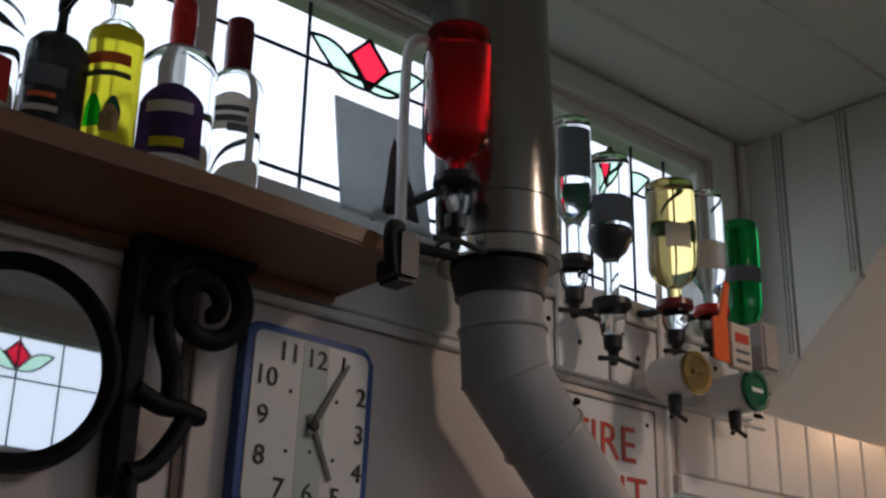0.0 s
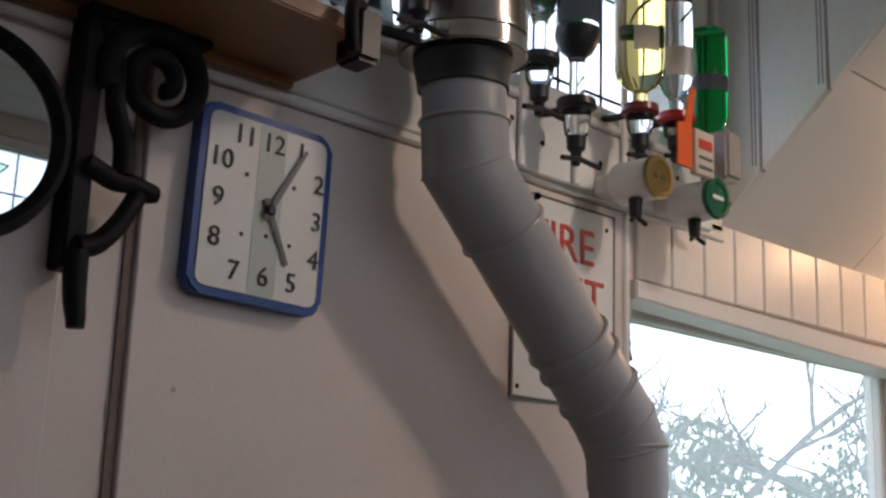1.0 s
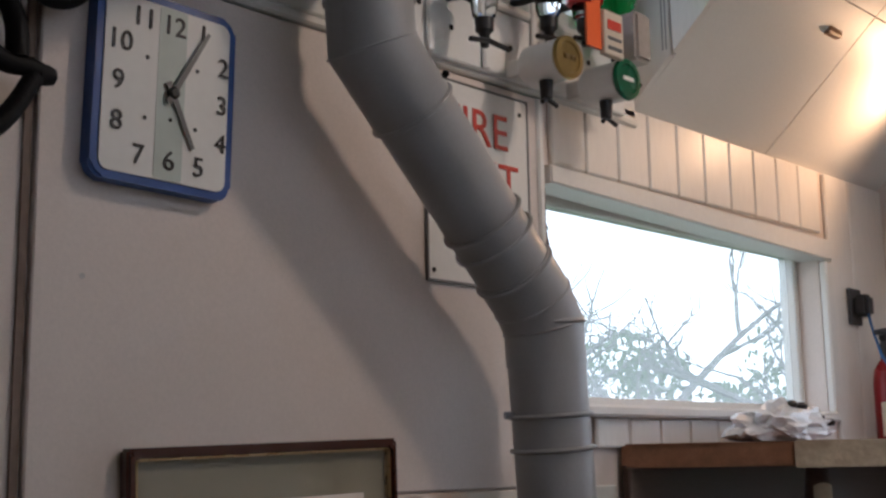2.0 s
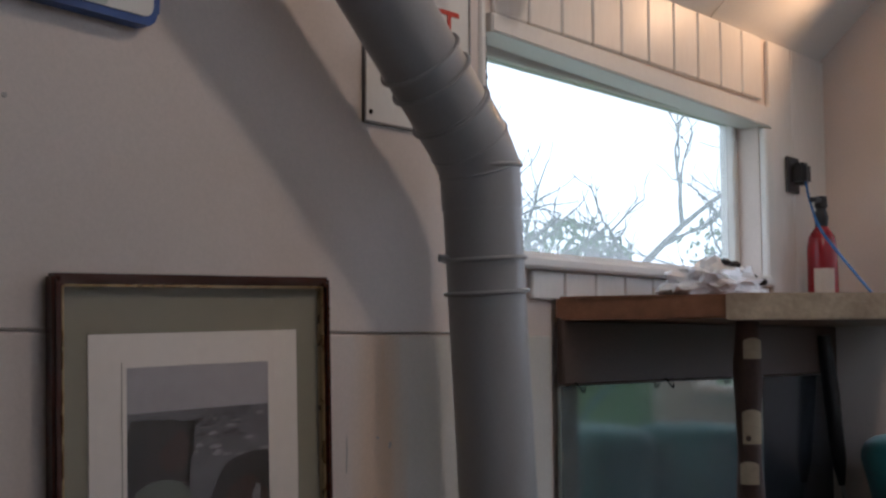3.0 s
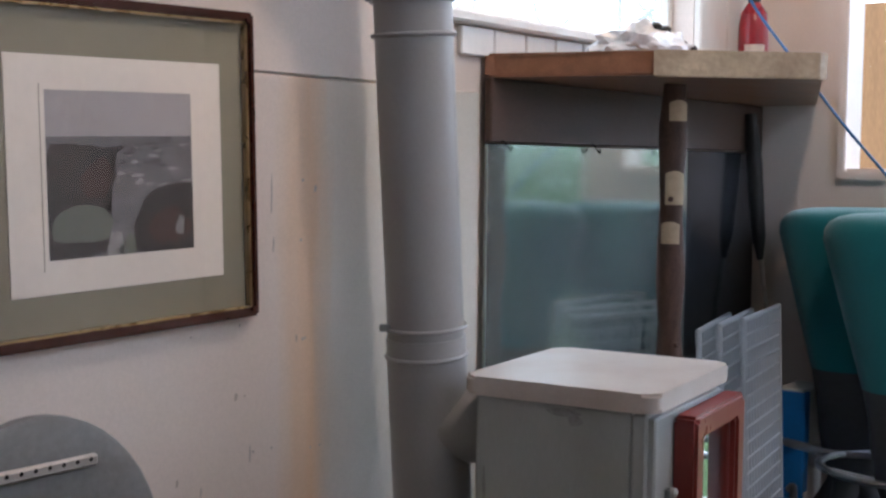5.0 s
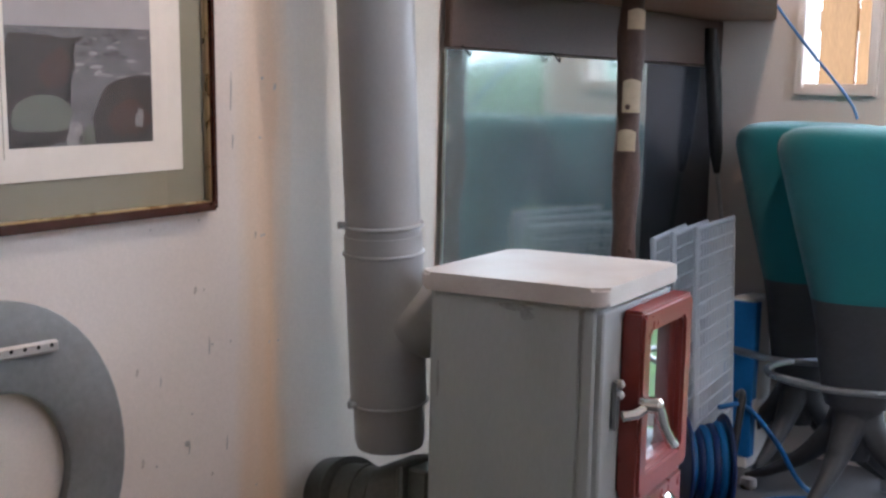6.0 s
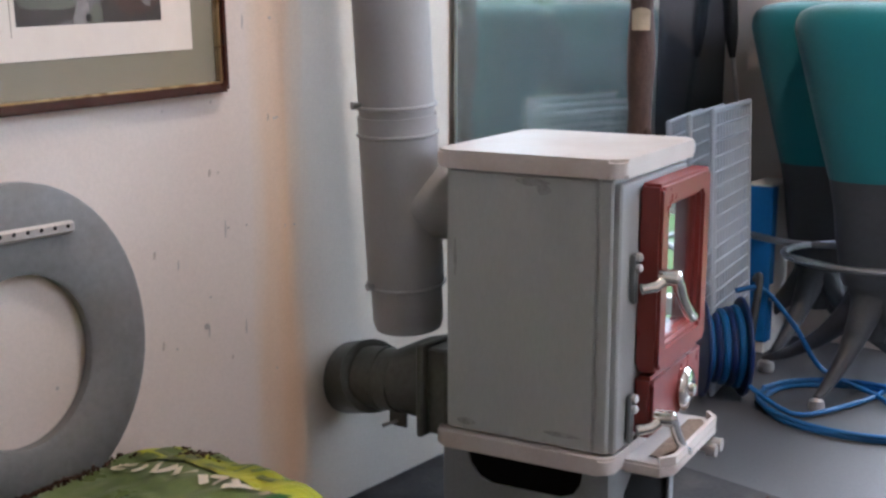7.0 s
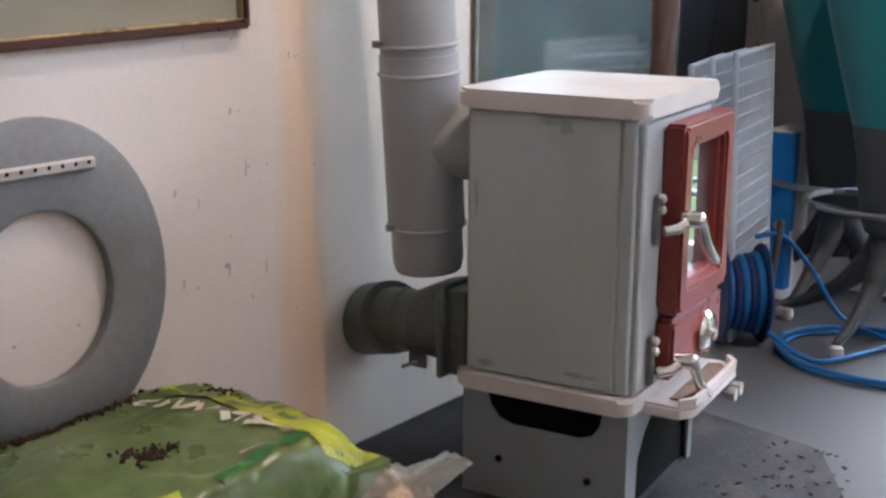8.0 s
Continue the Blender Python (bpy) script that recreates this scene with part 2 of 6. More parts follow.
    "smudge": mat("grey_wall_smudge", (0.46, 0.4, 0.35), 0.7, var=0.3, scale=60, bump=0.0),
    "twig": mat("bare_branch", (0.26, 0.26, 0.24), 0.9, var=0.3, scale=20, bump=0.3),
    "fence": mat("orange_fence_board", (0.42, 0.22, 0.1), 0.75, var=0.25, scale=6, fine=60, bump=0.2, random_tint=0.15, stretch=(4, 4, 0.5)),
    "sea": mat("grey_sea_print", (0.11, 0.11, 0.125), 0.7, var=0.5, scale=18, fine=120, bump=0.0, stain=(0.28, 0.28, 0.31), stain_amount=0.6, stretch=(1, 1, 2.5)),
    "skyprint": mat("pale_sky_print", (0.33, 0.32, 0.34), 0.7, var=0.12, scale=10, bump=0.0),
    "redrock": mat("red_brown_print", (0.045, 0.024, 0.022), 0.7, var=0.5, scale=40, bump=0.0, stain=(0.03, 0.025, 0.025), stain_amount=0.8),
    "sea_dark": mat("dark_sea_print", (0.05, 0.052, 0.06), 0.7, var=0.4, scale=40, bump=0.0),
    "rock": mat("dark_rock_print", (0.018, 0.018, 0.02), 0.7, var=0.5, scale=30, bump=0.0, stain=(0.06, 0.045, 0.042), stain_amount=0.6),
}

sky_mat = bpy.data.materials.new("overcast_sky")
sky_mat.use_nodes = True
sn, sl = sky_mat.node_tree.nodes, sky_mat.node_tree.links
sn.remove(sn["Principled BSDF"])
glow, cloud, tone = sn.new("ShaderNodeEmission"), sn.new("ShaderNodeTexNoise"), sn.new("ShaderNodeMapRange")
cloud.inputs["Scale"].default_value, cloud.inputs["Detail"].default_value = 0.05, 4
tone.inputs["To Min"].default_value, tone.inputs["To Max"].default_value = 5.0, 6.0
where = sn.new("ShaderNodeTexCoord")
sl.new(where.outputs["Object"], cloud.inputs["Vector"])
sl.new(cloud.outputs["Fac"], tone.inputs["Value"])
sl.new(tone.outputs[0], glow.inputs["Strength"])
glow.inputs["Color"].default_value = (0.95, 0.98, 1.0, 1)
sl.new(glow.outputs[0], sn["Material Output"].inputs["Surface"])
M["sky"] = sky_mat

# glass with a pale translucent layer added for the bright haze over the view
hazy = bpy.data.materials.new("hazy_window_glass")
hazy.use_nodes = True
dn, dl = hazy.node_tree.nodes, hazy.node_tree.links
dn.remove(dn["Principled BSDF"])
see, haze, both, mottle, amount = dn.new("ShaderNodeBsdfTransparent"), dn.new("ShaderNodeBsdfTranslucent"), dn.new("ShaderNodeMixShader"), dn.new("ShaderNodeTexNoise"), dn.new("ShaderNodeMapRange")
haze.inputs["Color"].default_value = (0.93, 0.95, 0.94, 1)
mottle.inputs["Scale"].default_value, mottle.inputs["Detail"].default_value = 7, 6
amount.inputs["To Min"].default_value, amount.inputs["To Max"].default_value = 0.14, 0.32
dl.new(mottle.outputs["Fac"], amount.inputs["Value"])
dl.new(amount.outputs[0], both.inputs[0])
dl.new(see.outputs[0], both.inputs[1])
dl.new(haze.outputs[0], both.inputs[2])
dl.new(both.outputs[0], dn["Material Output"].inputs["Surface"])
M["hazy"] = hazy

# cream paint that has browned in runs, and gone pale and cool beside the flue
runs = M["wall"].copy()
runs.name = "stained_cream_wall_paint"
rn, rl = runs.node_tree.nodes, runs.node_tree.links
base_in = rn["Principled BSDF"].inputs["Base Color"]
paint = base_in.links[0].from_socket
spot, split_xyz, wave, wob, band = rn.new("ShaderNodeTexCoord"), rn.new("ShaderNodeSeparateXYZ"), rn.new("ShaderNodeTexNoise"), rn.new("ShaderNodeMath"), rn.new("ShaderNodeValToRGB")
stretch_runs = rn.new("ShaderNodeMapping")
stretch_runs.inputs["Scale"].default_value = (9, 1, 0.9)
wave.inputs["Scale"].default_value, wave.inputs["Detail"].default_value = 2.2, 5
rl.new(spot.outputs["Object"], split_xyz.inputs[0])
rl.new(spot.outputs["Object"], stretch_runs.inputs["Vector"])
rl.new(stretch_runs.outputs[0], wave.inputs["Vector"])
wob.operation = "MULTIPLY_ADD"
wob.inputs[1].default_value = 0.075
rl.new(wave.outputs["Fac"], wob.inputs[0])
rl.new(split_xyz.outputs["X"], wob.inputs[2])
band_at = rn.new("ShaderNodeMapRange")
band_at.inputs["From Min"].default_value, band_at.inputs["From Max"].default_value = 0.165, 0.465
rl.new(wob.outputs[0], band_at.inputs["Value"])
rl.new(band_at.outputs[0], band.inputs["Fac"])
ramp_e = band.color_ramp.elements
ramp_e[0].position, ramp_e[0].color = 0.0, (1.0, 1.0, 1.0, 1)
ramp_e[1].position, ramp_e[1].color = 1.0, (0.92, 1.01, 1.02, 1)
for at_x, tone_c in ((0.08, (1.0, 0.96, 0.9, 1)), (0.2, (0.98, 0.84, 0.68, 1)), (0.3, (0.98, 0.78, 0.57, 1)), (0.36, (0.98, 0.86, 0.7, 1)), (0.44, (0.95, 0.97, 0.92, 1))):
    e_new = ramp_e.new(at_x)
    e_new.color = tone_c
tint = rn.new("ShaderNodeMix")
tint.data_type, tint.blend_type = "RGBA", "MULTIPLY"
tint.inputs["Factor"].default_value = 1.0
rl.new(paint, tint.inputs[6])
rl.new(band.outputs["Color"], tint.inputs[7])
rl.new(tint.outputs[2], base_in)
M["stained"] = runs

# ---- building helpers ----


def world_of(ob):
    m = ob.matrix_basis.copy()
    while ob.parent:
        ob = ob.parent
        m = ob.matrix_basis @ m
    return m


def thing(name, at, label, category, group="", turn=0.0, kind=""):
    ob = new(name)
    ob.matrix_basis = pose(*at, 0, 0, turn)
    ob.empty_display_size = 0.05
    return tagged(ob, label, category, group, kind)


def mesh_of(name, bm, material, smooth=False):
    me = bpy.data.meshes.new(name)
    bmesh.ops.recalc_face_normals(bm, faces=bm.faces)
    if smooth:
        for f in bm.faces:
            f.smooth = True
        for e in bm.edges:
            if len(e.link_faces) == 2 and e.calc_face_angle() > 0.7:
                e.smooth = False
    bm.to_mesh(me)
    bm.free()
    me.materials.append(M[material])
    return me


def part(name, bm, material, parent, label="", smooth=False):
    """Links a bmesh, built in world places, as one mesh under a thing or a part."""
    bm.transform(world_of(parent).inverted())
    ob = new(name, mesh_of(name, bm, material, smooth))
    ob.parent = parent
    return tagged(ob, label)


def single(name, bm, material, label, category, kind="", group="", smooth=False):
    return tagged(new(name, mesh_of(name, bm, material, smooth)), label, category, group, kind)


def box(x0, x1, y0, y1, z0, z1, bevel=0.0, bm=None, seg=1):
    bm = bm or bmesh.new()
    made = bmesh.ops.create_cube(bm, size=1)["verts"]
    for v in made:
        v.co = Vector(((x0 + x1) / 2 + v.co.x * (x1 - x0), (y0 + y1) / 2 + v.co.y * (y1 - y0), (z0 + z1) / 2 + v.co.z * (z1 - z0)))
    if bevel:
        edges = list({e for v in made for e in v.link_edges})
        bmesh.ops.bevel(bm, geom=edges, offset=bevel, segments=seg, affect="EDGES")
    return bm


def tube(points, r, seg=16, bm=None, caps=True, closed=False):
    """A round bar along points; r is one radius or one for each point."""
    bm = bm or bmesh.new()
    pts = [Vector(p) for p in points]
    n = len(pts)
    rs = list(r) if hasattr(r, "__len__") else [r] * n
    rings, up = [], None
    for i, p in enumerate(pts):
        a = pts[(i - 1) % n] if (i or closed) else p
        b = pts[(i + 1) % n] if (i < n - 1 or closed) else p
        d1, d2 = (p - a), (b - p)
        d1 = d1.normalized() if d1.length else d2.normalized()
        d2 = d2.normalized() if d2.length else d1
        t = (d1 + d2).normalized()
        if up is None:
            up = t.orthogonal().normalized()
        up = (up - t * up.dot(t)).normalized()
        side = t.cross(up)
        stretch = 1 / max(t.dot(d1), 0.6)
        bend = (d2 - d1)
        bend = bend.normalized() if bend.length > 1e-4 else None
        ring = []
        for k in range(seg):
            ang = 2 * math.pi * k / seg
            off = (up * math.cos(ang) + side * math.sin(ang)) * rs[i]
            if bend is not None:
                w = bend - t * bend.dot(t)
                if w.length > 1e-5:
                    w.normalize()
                    off += w * off.dot(w) * (stretch - 1)
            ring.append(bm.verts.new(p + off))
        rings.append(ring)
    for i in range(n if closed else n - 1):
        r0, r1 = rings[i], rings[(i + 1) % n]
        for k in range(seg):
            bm.faces.new((r0[k], r0[(k + 1) % seg], r1[(k + 1) % seg], r1[k]))
    if caps and not closed:
        bm.faces.new(rings[0])
        bm.faces.new(list(reversed(rings[-1])))
    return bm


def smooth_path(points, steps=6, closed=False):
    """Points of a Catmull-Rom line through the given ones."""
    p = [Vector(q) for q in points]
    n, out = len(p), []
    for i in range(n if closed else n - 1):
        a = p[(i - 1) % n] if (i or closed) else p[0]
        b, c = p[i], p[(i + 1) % n]
        d = p[(i + 2) % n] if (i < n - 2 or closed) else p[-1]
        for k in range(steps):
            t = k / steps
            out.append(0.5 * (2 * b + (c - a) * t + (2 * a - 5 * b + 4 * c - d) * t * t + (3 * b - a - 3 * c + d) * t ** 3))
    if not closed:
        out.append(p[-1])
    return out


def lathe(profile, at, seg=24, axis="z", flip=1, bm=None):
    """Turns (radius, height) pairs round an axis through at."""
    bm = bm or bmesh.new()
    rings = []
    for r, h in profile:
        ring = []
        for k in range(seg):
            a = 2 * math.pi * k / seg
            u, v, w = r * math.cos(a), r * math.sin(a), h * flip
            co = {"z": (u, v, w), "y": (u, w, v), "x": (w, u, v)}[axis]
            ring.append(bm.verts.new(Vector(at) + Vector(co)))
        rings.append(ring)
    for r0, r1 in zip(rings, rings[1:]):
        for k in range(seg):
            bm.faces.new((r0[k], r0[(k + 1) % seg], r1[(k + 1) % seg], r1[k]))
    bm.faces.new(rings[0])
    bm.faces.new(rings[-1])
    return bm


def prism(outline, lo, hi, axis="z", bm=None, bevel=0.0):
    """A flat outline, pushed from lo to hi along an axis."""
    bm = bm or bmesh.new()

    def put(u, v, w):
        return {"z": (u, v, w), "y": (u, w, v), "x": (w, u, v)}[axis]
    a = [bm.verts.new(put(u, v, lo)) for u, v in outline]
    b = [bm.verts.new(put(u, v, hi)) for u, v in outline]
    n = len(a)
    faces = [bm.faces.new(a), bm.faces.new(list(reversed(b)))]
    for i in range(n):
        bm.faces.new((a[i], a[(i + 1) % n], b[(i + 1) % n], b[i]))
    if bevel:
        edges = list({e for f in faces for e in f.edges})
        bmesh.ops.bevel(bm, geom=edges, offset=bevel, segments=2, affect="EDGES")
    return bm


def rounded(x0, x1, z0, z1, r, steps=5):
    out = []
    for cx, cz, a0 in ((x1 - r, z1 - r, 0), (x0 + r, z1 - r, 90), (x0 + r, z0 + r, 180), (x1 - r, z0 + r, 270)):
        for k in range(steps + 1):
            a = radians(a0 + 90 * k / steps)
            out.append((cx + r * math.cos(a), cz + r * math.sin(a)))
    return out


def frame_bm(x0, x1, z0, z1, t, y0, y1, axis="y", bevel=0.0):
    """Four bars round an opening, mitred into one ring."""
    bm = bmesh.new()

    def put(u, v, w):
        return {"y": (u, w, v), "x": (w, u, v)}[axis]
    o = [(x0, z0), (x1, z0), (x1, z1), (x0, z1)]
    i = [(x0 + t, z0 + t), (x1 - t, z0 + t), (x1 - t, z1 - t), (x0 + t, z1 - t)]
    rings = [[bm.verts.new(put(*p, w)) for p in ring] for ring, w in ((o, y1), (o, y0), (i, y0), (i, y1))]
    for a in range(4):
        r0, r1 = rings[a], rings[(a + 1) % 4]
        for k in range(4):
            bm.faces.new((r0[k], r0[(k + 1) % 4], r1[(k + 1) % 4], r1[k]))
    if bevel:
        bmesh.ops.bevel(bm, geom=list(bm.edges), offset=bevel, segments=2, affect="EDGES")
    return bm


def letters(text, size, at, material, parent, name, face="y", depth=0.0008, align="CENTER"):
    """Raised letters that face the room on the north wall."""
    cu = bpy.data.curves.new(name, "FONT")
    cu.body, cu.size, cu.extrude, cu.align_x, cu.align_y = text, size, depth, align, "CENTER"
    cu.resolution_u = 3
    tmp = new(name, cu)
    bpy.context.view_layer.update()
    me = bpy.data.meshes.new_from_object(tmp.evaluated_get(bpy.context.evaluated_depsgraph_get()))
    bpy.data.objects.remove(tmp)
    me.transform(world_of(parent).inverted() @ pose(*at, 90, 0, 0))
    me.materials.clear()
    me.materials.append(M[material])
    ob = new(name, me)
    ob.parent = parent
    return ob

# ---- structure ----
structure = dict(kind="structure")


def wall_piece(parent, name, x0, x1, y0, y1, z0, z1, material="wall", bevel=0.0):
    return part(name, box(x0, x1, y0, y1, z0, z1, bevel), material, parent)


floor_ob = single("floor", box(WEST - 0.1, EAST + 0.1, SOUTH - 0.1, W + 0.1, -0.06, FLOOR), "floor", "worn grey painted floor", "floor", "structure")

# north wall: solid strips round the two window openings
LX0, LX1, LZ0, LZ1 = -0.2, 2.15, 1.93, 2.34      # leaded window
GX0, GX1, GZ0, GZ1 = 1.975, 3.02, 1.245, 1.64   # big window
north = thing("wall_north", (1.5, W + 0.05, FLOOR), "cream painted sheet wall with white boarding round the windows", "wall", kind="structure")
wall_piece(north, "wall_strip", WEST, EAST, W, W + 0.1, FLOOR - 0.04, GZ0)
wall_piece(north, "wall_strip", WEST, GX0, W, W + 0.1, GZ0, LZ0)
wall_piece(north, "wall_strip", GX0, GX1, W, W + 0.1, GZ1, LZ0)
wall_piece(north, "wall_strip", GX1, EAST, W, W + 0.1, GZ0, LZ0)
wall_piece(north, "wall_strip", WEST, LX0, W, W + 0.1, LZ0, 2.6)
wall_piece(north, "wall_strip", LX1, EAST, W, W + 0.1, LZ0, 2.6)
wall_piece(north, "wall_strip", LX0, LX1, W, W + 0.1, LZ1, 2.6)
# sheets, proud of the wall, with their joint
part("wall_sheet", box(1.0, 1.968, W - 0.012, W, 1.107, 1.786, 0.002), "wall", north)
part("wall_sheet", box(1.0, 2.15, W - 0.012, W, FLOOR, 1.104, 0.002), "stained", north)
part("wall_sheet", box(0.62, 0.906, W - 0.006, W, FLOOR, 1.786, 0.002), "wall", north)
# grey-brown strip in place of the shade in the gap between sheets
part("gap_shade_strip", box(0.986, 0.9965, W - 0.005, W, FLOOR, 1.786), "joint", north)
part("rail", box(0.3, 2.26, W - 0.018, W, 1.79, 1.806, 0.004), "trim", north)
part("rail", box(0.3, 2.26, W - 0.012, W, 1.81, 1.918, 0.003), "trim", north)
# upright board joint beside the sign
part("edge_strip", box(1.945, 1.962, W - 0.018, W, 1.4, 1.786, 0.004), "trim", north)
# boarding over and under the big window
edges_x = [1.99 + 0.1035 * i for i in range(13)]
for a, b in zip(edges_x, edges_x[1:]):
    if b < 3.06:
        part("board", box(a + 0.0022, b - 0.0022, W - 0.012, W, GZ1 + 0.034, 1.826, 0.003), "clad", north)
    if a > 2.0 and a + 0.1 < 3.1:
        part("board", box(a + 0.0022, b - 0.0022, W - 0.012, W, 1.17, GZ0 - 0.022, 0.003), "clad", north)
part("board", box(3.058, 3.18, W - 0.012, W, 1.17, 1.826, 0.003), "clad", north)
part("board", box(3.184, EAST - 0.004, W - 0.012, W, 1.17, 1.826, 0.003), "clad", north)

east = thing("wall_east", (EAST + 0.05, 0, FLOOR), "grey-cream painted end wall with a small window and a glazed door", "wall", kind="structure")
EY0, EY1, EZ0, EZ1 = 0.753, 0.922, 0.974, 1.71    # small window
DY0, DY1, DZ1 = -0.42, 0.64, 1.87              # glazed door
for y0, y1, z0, z1 in ((EY1, W + 0.1, -0.02, 2.6), (EY0, EY1, -0.02, EZ0), (EY0, EY1, EZ1, 2.6), (DY1, EY0, -0.02, 2.6), (DY0, DY1, DZ1, 2.6), (SOUTH - 0.1, DY0, -0.02, 2.6)):
    wall_piece(east, "wall_strip", EAST, EAST + 0.1, y0, y1, z0, z1)
south = thing("wall_south", (1, SOUTH - 0.05, FLOOR), "cream painted wall with a guessed plain window and a leaded window", "wall", kind="structure")
SX0, SX1, SZ0, SZ1 = 0.6, 2.6, 1.0, 1.6
for x0, x1, z0, z1 in ((WEST - 0.1, EAST + 0.1, -0.02, SZ0), (WEST - 0.1, SX0, SZ0, 2.6), (SX1, EAST + 0.1, SZ0, 2.6), (SX0, 1.9, SZ0, 1.93), (2.4, SX1, SZ0, 1.93), (1.9, 2.4, SZ1, 1.93), (SX0, SX1, 2.34, 2.6)):
    wall_piece(south, "wall_strip", x0, x1, SOUTH - 0.1, SOUTH, z0, z1)
west = thing("wall_west", (WEST - 0.05, 0, FLOOR), "plain cream painted wall behind the shelf end", "wall", kind="structure")
wall_piece(west, "wall_strip", WEST - 0.1, WEST, SOUTH, W, -0.02, 2.6)

# ceilings: raised flat boards, boarded cheek, steep lining over the big window
CHEEK = 2.27
bm = box(WEST, CHEEK, 1.016, W, 2.402, 2.44, 0.003)
for i in range(10):
    y1 = 1.01 - 0.21 * i
    box(WEST, CHEEK, y1 - 0.205, y1, 2.408, 2.44, 0.003, bm)
ceiling = single("ceiling", bm, "ceil", "white painted boarded ceiling", "ceiling", "structure")
bm = bmesh.new()
n = Vector((0, 0.325, 0.362)).normalized()
for x0, x1 in ((CHEEK + 0.002, 2.79), (2.794, EAST)):
    for s0, s1 in ((0.0, 0.38), (0.383, 0.9)):
        d = Vector((0, -0.362, 0.325)).normalized()
        base = Vector((0, W, 1.83))
        quad = [base + d * s0, base + d * s1]
        vs = []
        for off in (0.0, 0.03):
            for q in quad:
                for x in (x0, x1):
                    vs.append(bm.verts.new((x, q.y + n.y * off, q.z + n.z * off)))
        for f in ((0, 1, 3, 2), (4, 6, 7, 5), (0, 4, 5, 1), (2, 3, 7, 6), (0, 2, 6, 4), (1, 5, 7, 3)):
            bm.faces.new([vs[i] for i in f])
box(CHEEK + 0.002, EAST, SOUTH, 0.51, 2.41, 2.45, 0.0, bm)
ceiling2 = single("ceiling", bm, "ceil", "steep white sheeted ceiling lining over the window", "ceiling", "structure")
cheek = thing("wall_cheek", (CHEEK, 1.0, 1.83), "white double-beaded boarding on the dormer cheek", "wall", kind="structure")
for i, (y0, y1) in enumerate(((1.07, W), (0.923, 1.067), (0.776, 0.92), (0.629, 0.773), (0.5, 0.626))):
    def low(y):
        return 1.83 + (W - y) * 0.898 + 0.001
    part("board", prism([(y0 + 0.002, low(y0)), (y1 - 0.002, low(y1)), (y1 - 0.002, 2.402), (y0 + 0.002, 2.401)], CHEEK - 0.012, CHEEK + 0.002, "x"), "clad", cheek)
    if y0 > 0.6:
        for off in (0.007, 0.015):
            part("bead_groove", box(CHEEK - 0.0126, CHEEK - 0.0115, y0 + off, y0 + off + 0.0035, low(y0) + 0.012, 2.4), "groove", cheek)
part("backing", prism([(0.48, low(0.48)), (W + 0.04, 1.8), (W + 0.04, 2.47), (0.48, 2.47)], CHEEK + 0.0035, CHEEK + 0.02, "x"), "clad", cheek)
part("edge_strip", box(CHEEK - 0.03, CHEEK - 0.0125, W - 0.02, W - 0.001, 1.95, 2.4, 0.004), "trim", cheek)


# ---- leaded windows ----
def came(points, parent, r=0.0035):
    return part("lead_came", tube(points, r, 6), "lead", parent)


def bow(a, b, lift, y, n=10):
    out = []
    for k in range(n + 1):
        t = k / n
        out.append((a[0] + (b[0] - a[0]) * t, y, a[1] + (b[1] - a[1]) * t + lift * math.sin(math.pi * t)))
    return out


def leaf_pane(a, b, up, down, y):
    top, bottom = bow(a, b, up, y), bow(a, b, down, y)
    return prism([(p[0], p[2]) for p in top] + [(p[0], p[2]) for p in reversed(bottom[1:-1])], y - 0.0015, y + 0.0015, "y")


def leaded_light(win, x0, x1, z0, z1, y, xs, zs, motif_x):
    """A light with lead lines, a ruby diamond and four green leaves on its motif."""
    part("pane", box(x0, x1, y + 0.004, y + 0.006, z0, z1), "pane", win).visible_shadow = False
    for x in xs:
        came([(x, y, z0), (x, y, z1)], win)
    for z in zs:
        came([(x0, y, z), (x1, y, z)], win)
    for mx in motif_x:
        zc = z1 - 0.062
        d = [(mx, zc + 0.042), (mx + 0.041, zc - 0.002), (mx + 0.003, zc - 0.047), (mx - 0.039, zc + 0.002)]
        part("ruby_pane", prism(d, y - 0.003, y + 0.003, "y"), "redpane", win, "ruby red diamond pane").visible_shadow = False
        came([(p[0], y, p[1]) for p in d + d[:1]], win)
        for s in (-1, 1):
            a, b = (mx, zc - 0.05), (mx + s * 0.115, zc + 0.01)
            part("leaf_pane", leaf_pane(a, b, 0.026, -0.022, y), "greenpane", win, "pale green leaf pane").visible_shadow = False
            came(bow(a, b, 0.026, y), win, 0.003)
            came(bow(a, b, -0.022, y), win, 0.003)


win1 = thing("window_1", (1.0, W + 0.04, LZ0), "white framed leaded window with ruby diamonds and green leaves", "window", kind="structure")
part("window_frame", frame_bm(LX0, LX1, LZ0, LZ1, 0.028, W + 0.012, W + 0.07, bevel=0.003), "trim", win1)
part("window_frame", frame_bm(LX0 - 0.05, LX1 + 0.055, LZ0 - 0.012, LZ1 + 0.055, 0.052, W - 0.016, W, bevel=0.003), "trim", win1)
for mx in (0.978, 1.56):
    part("mullion", box(mx - 0.02, mx + 0.02, W + 0.01, W + 0.07, LZ0 + 0.028, LZ1 - 0.028, 0.004), "trim", win1)
part("window_sill", box(0.3, LX1, W - 0.035, W + 0.01, LZ0 - 0.012, LZ0 + 0.004, 0.004), "trim", win1)
yl = W + 0.035
leaded_light(win1, LX0 + 0.028, 0.958, LZ0 + 0.03, LZ1 - 0.028, yl, (0.2, 0.44, 0.68, 0.86), (2.02, 2.215), (0.56,))
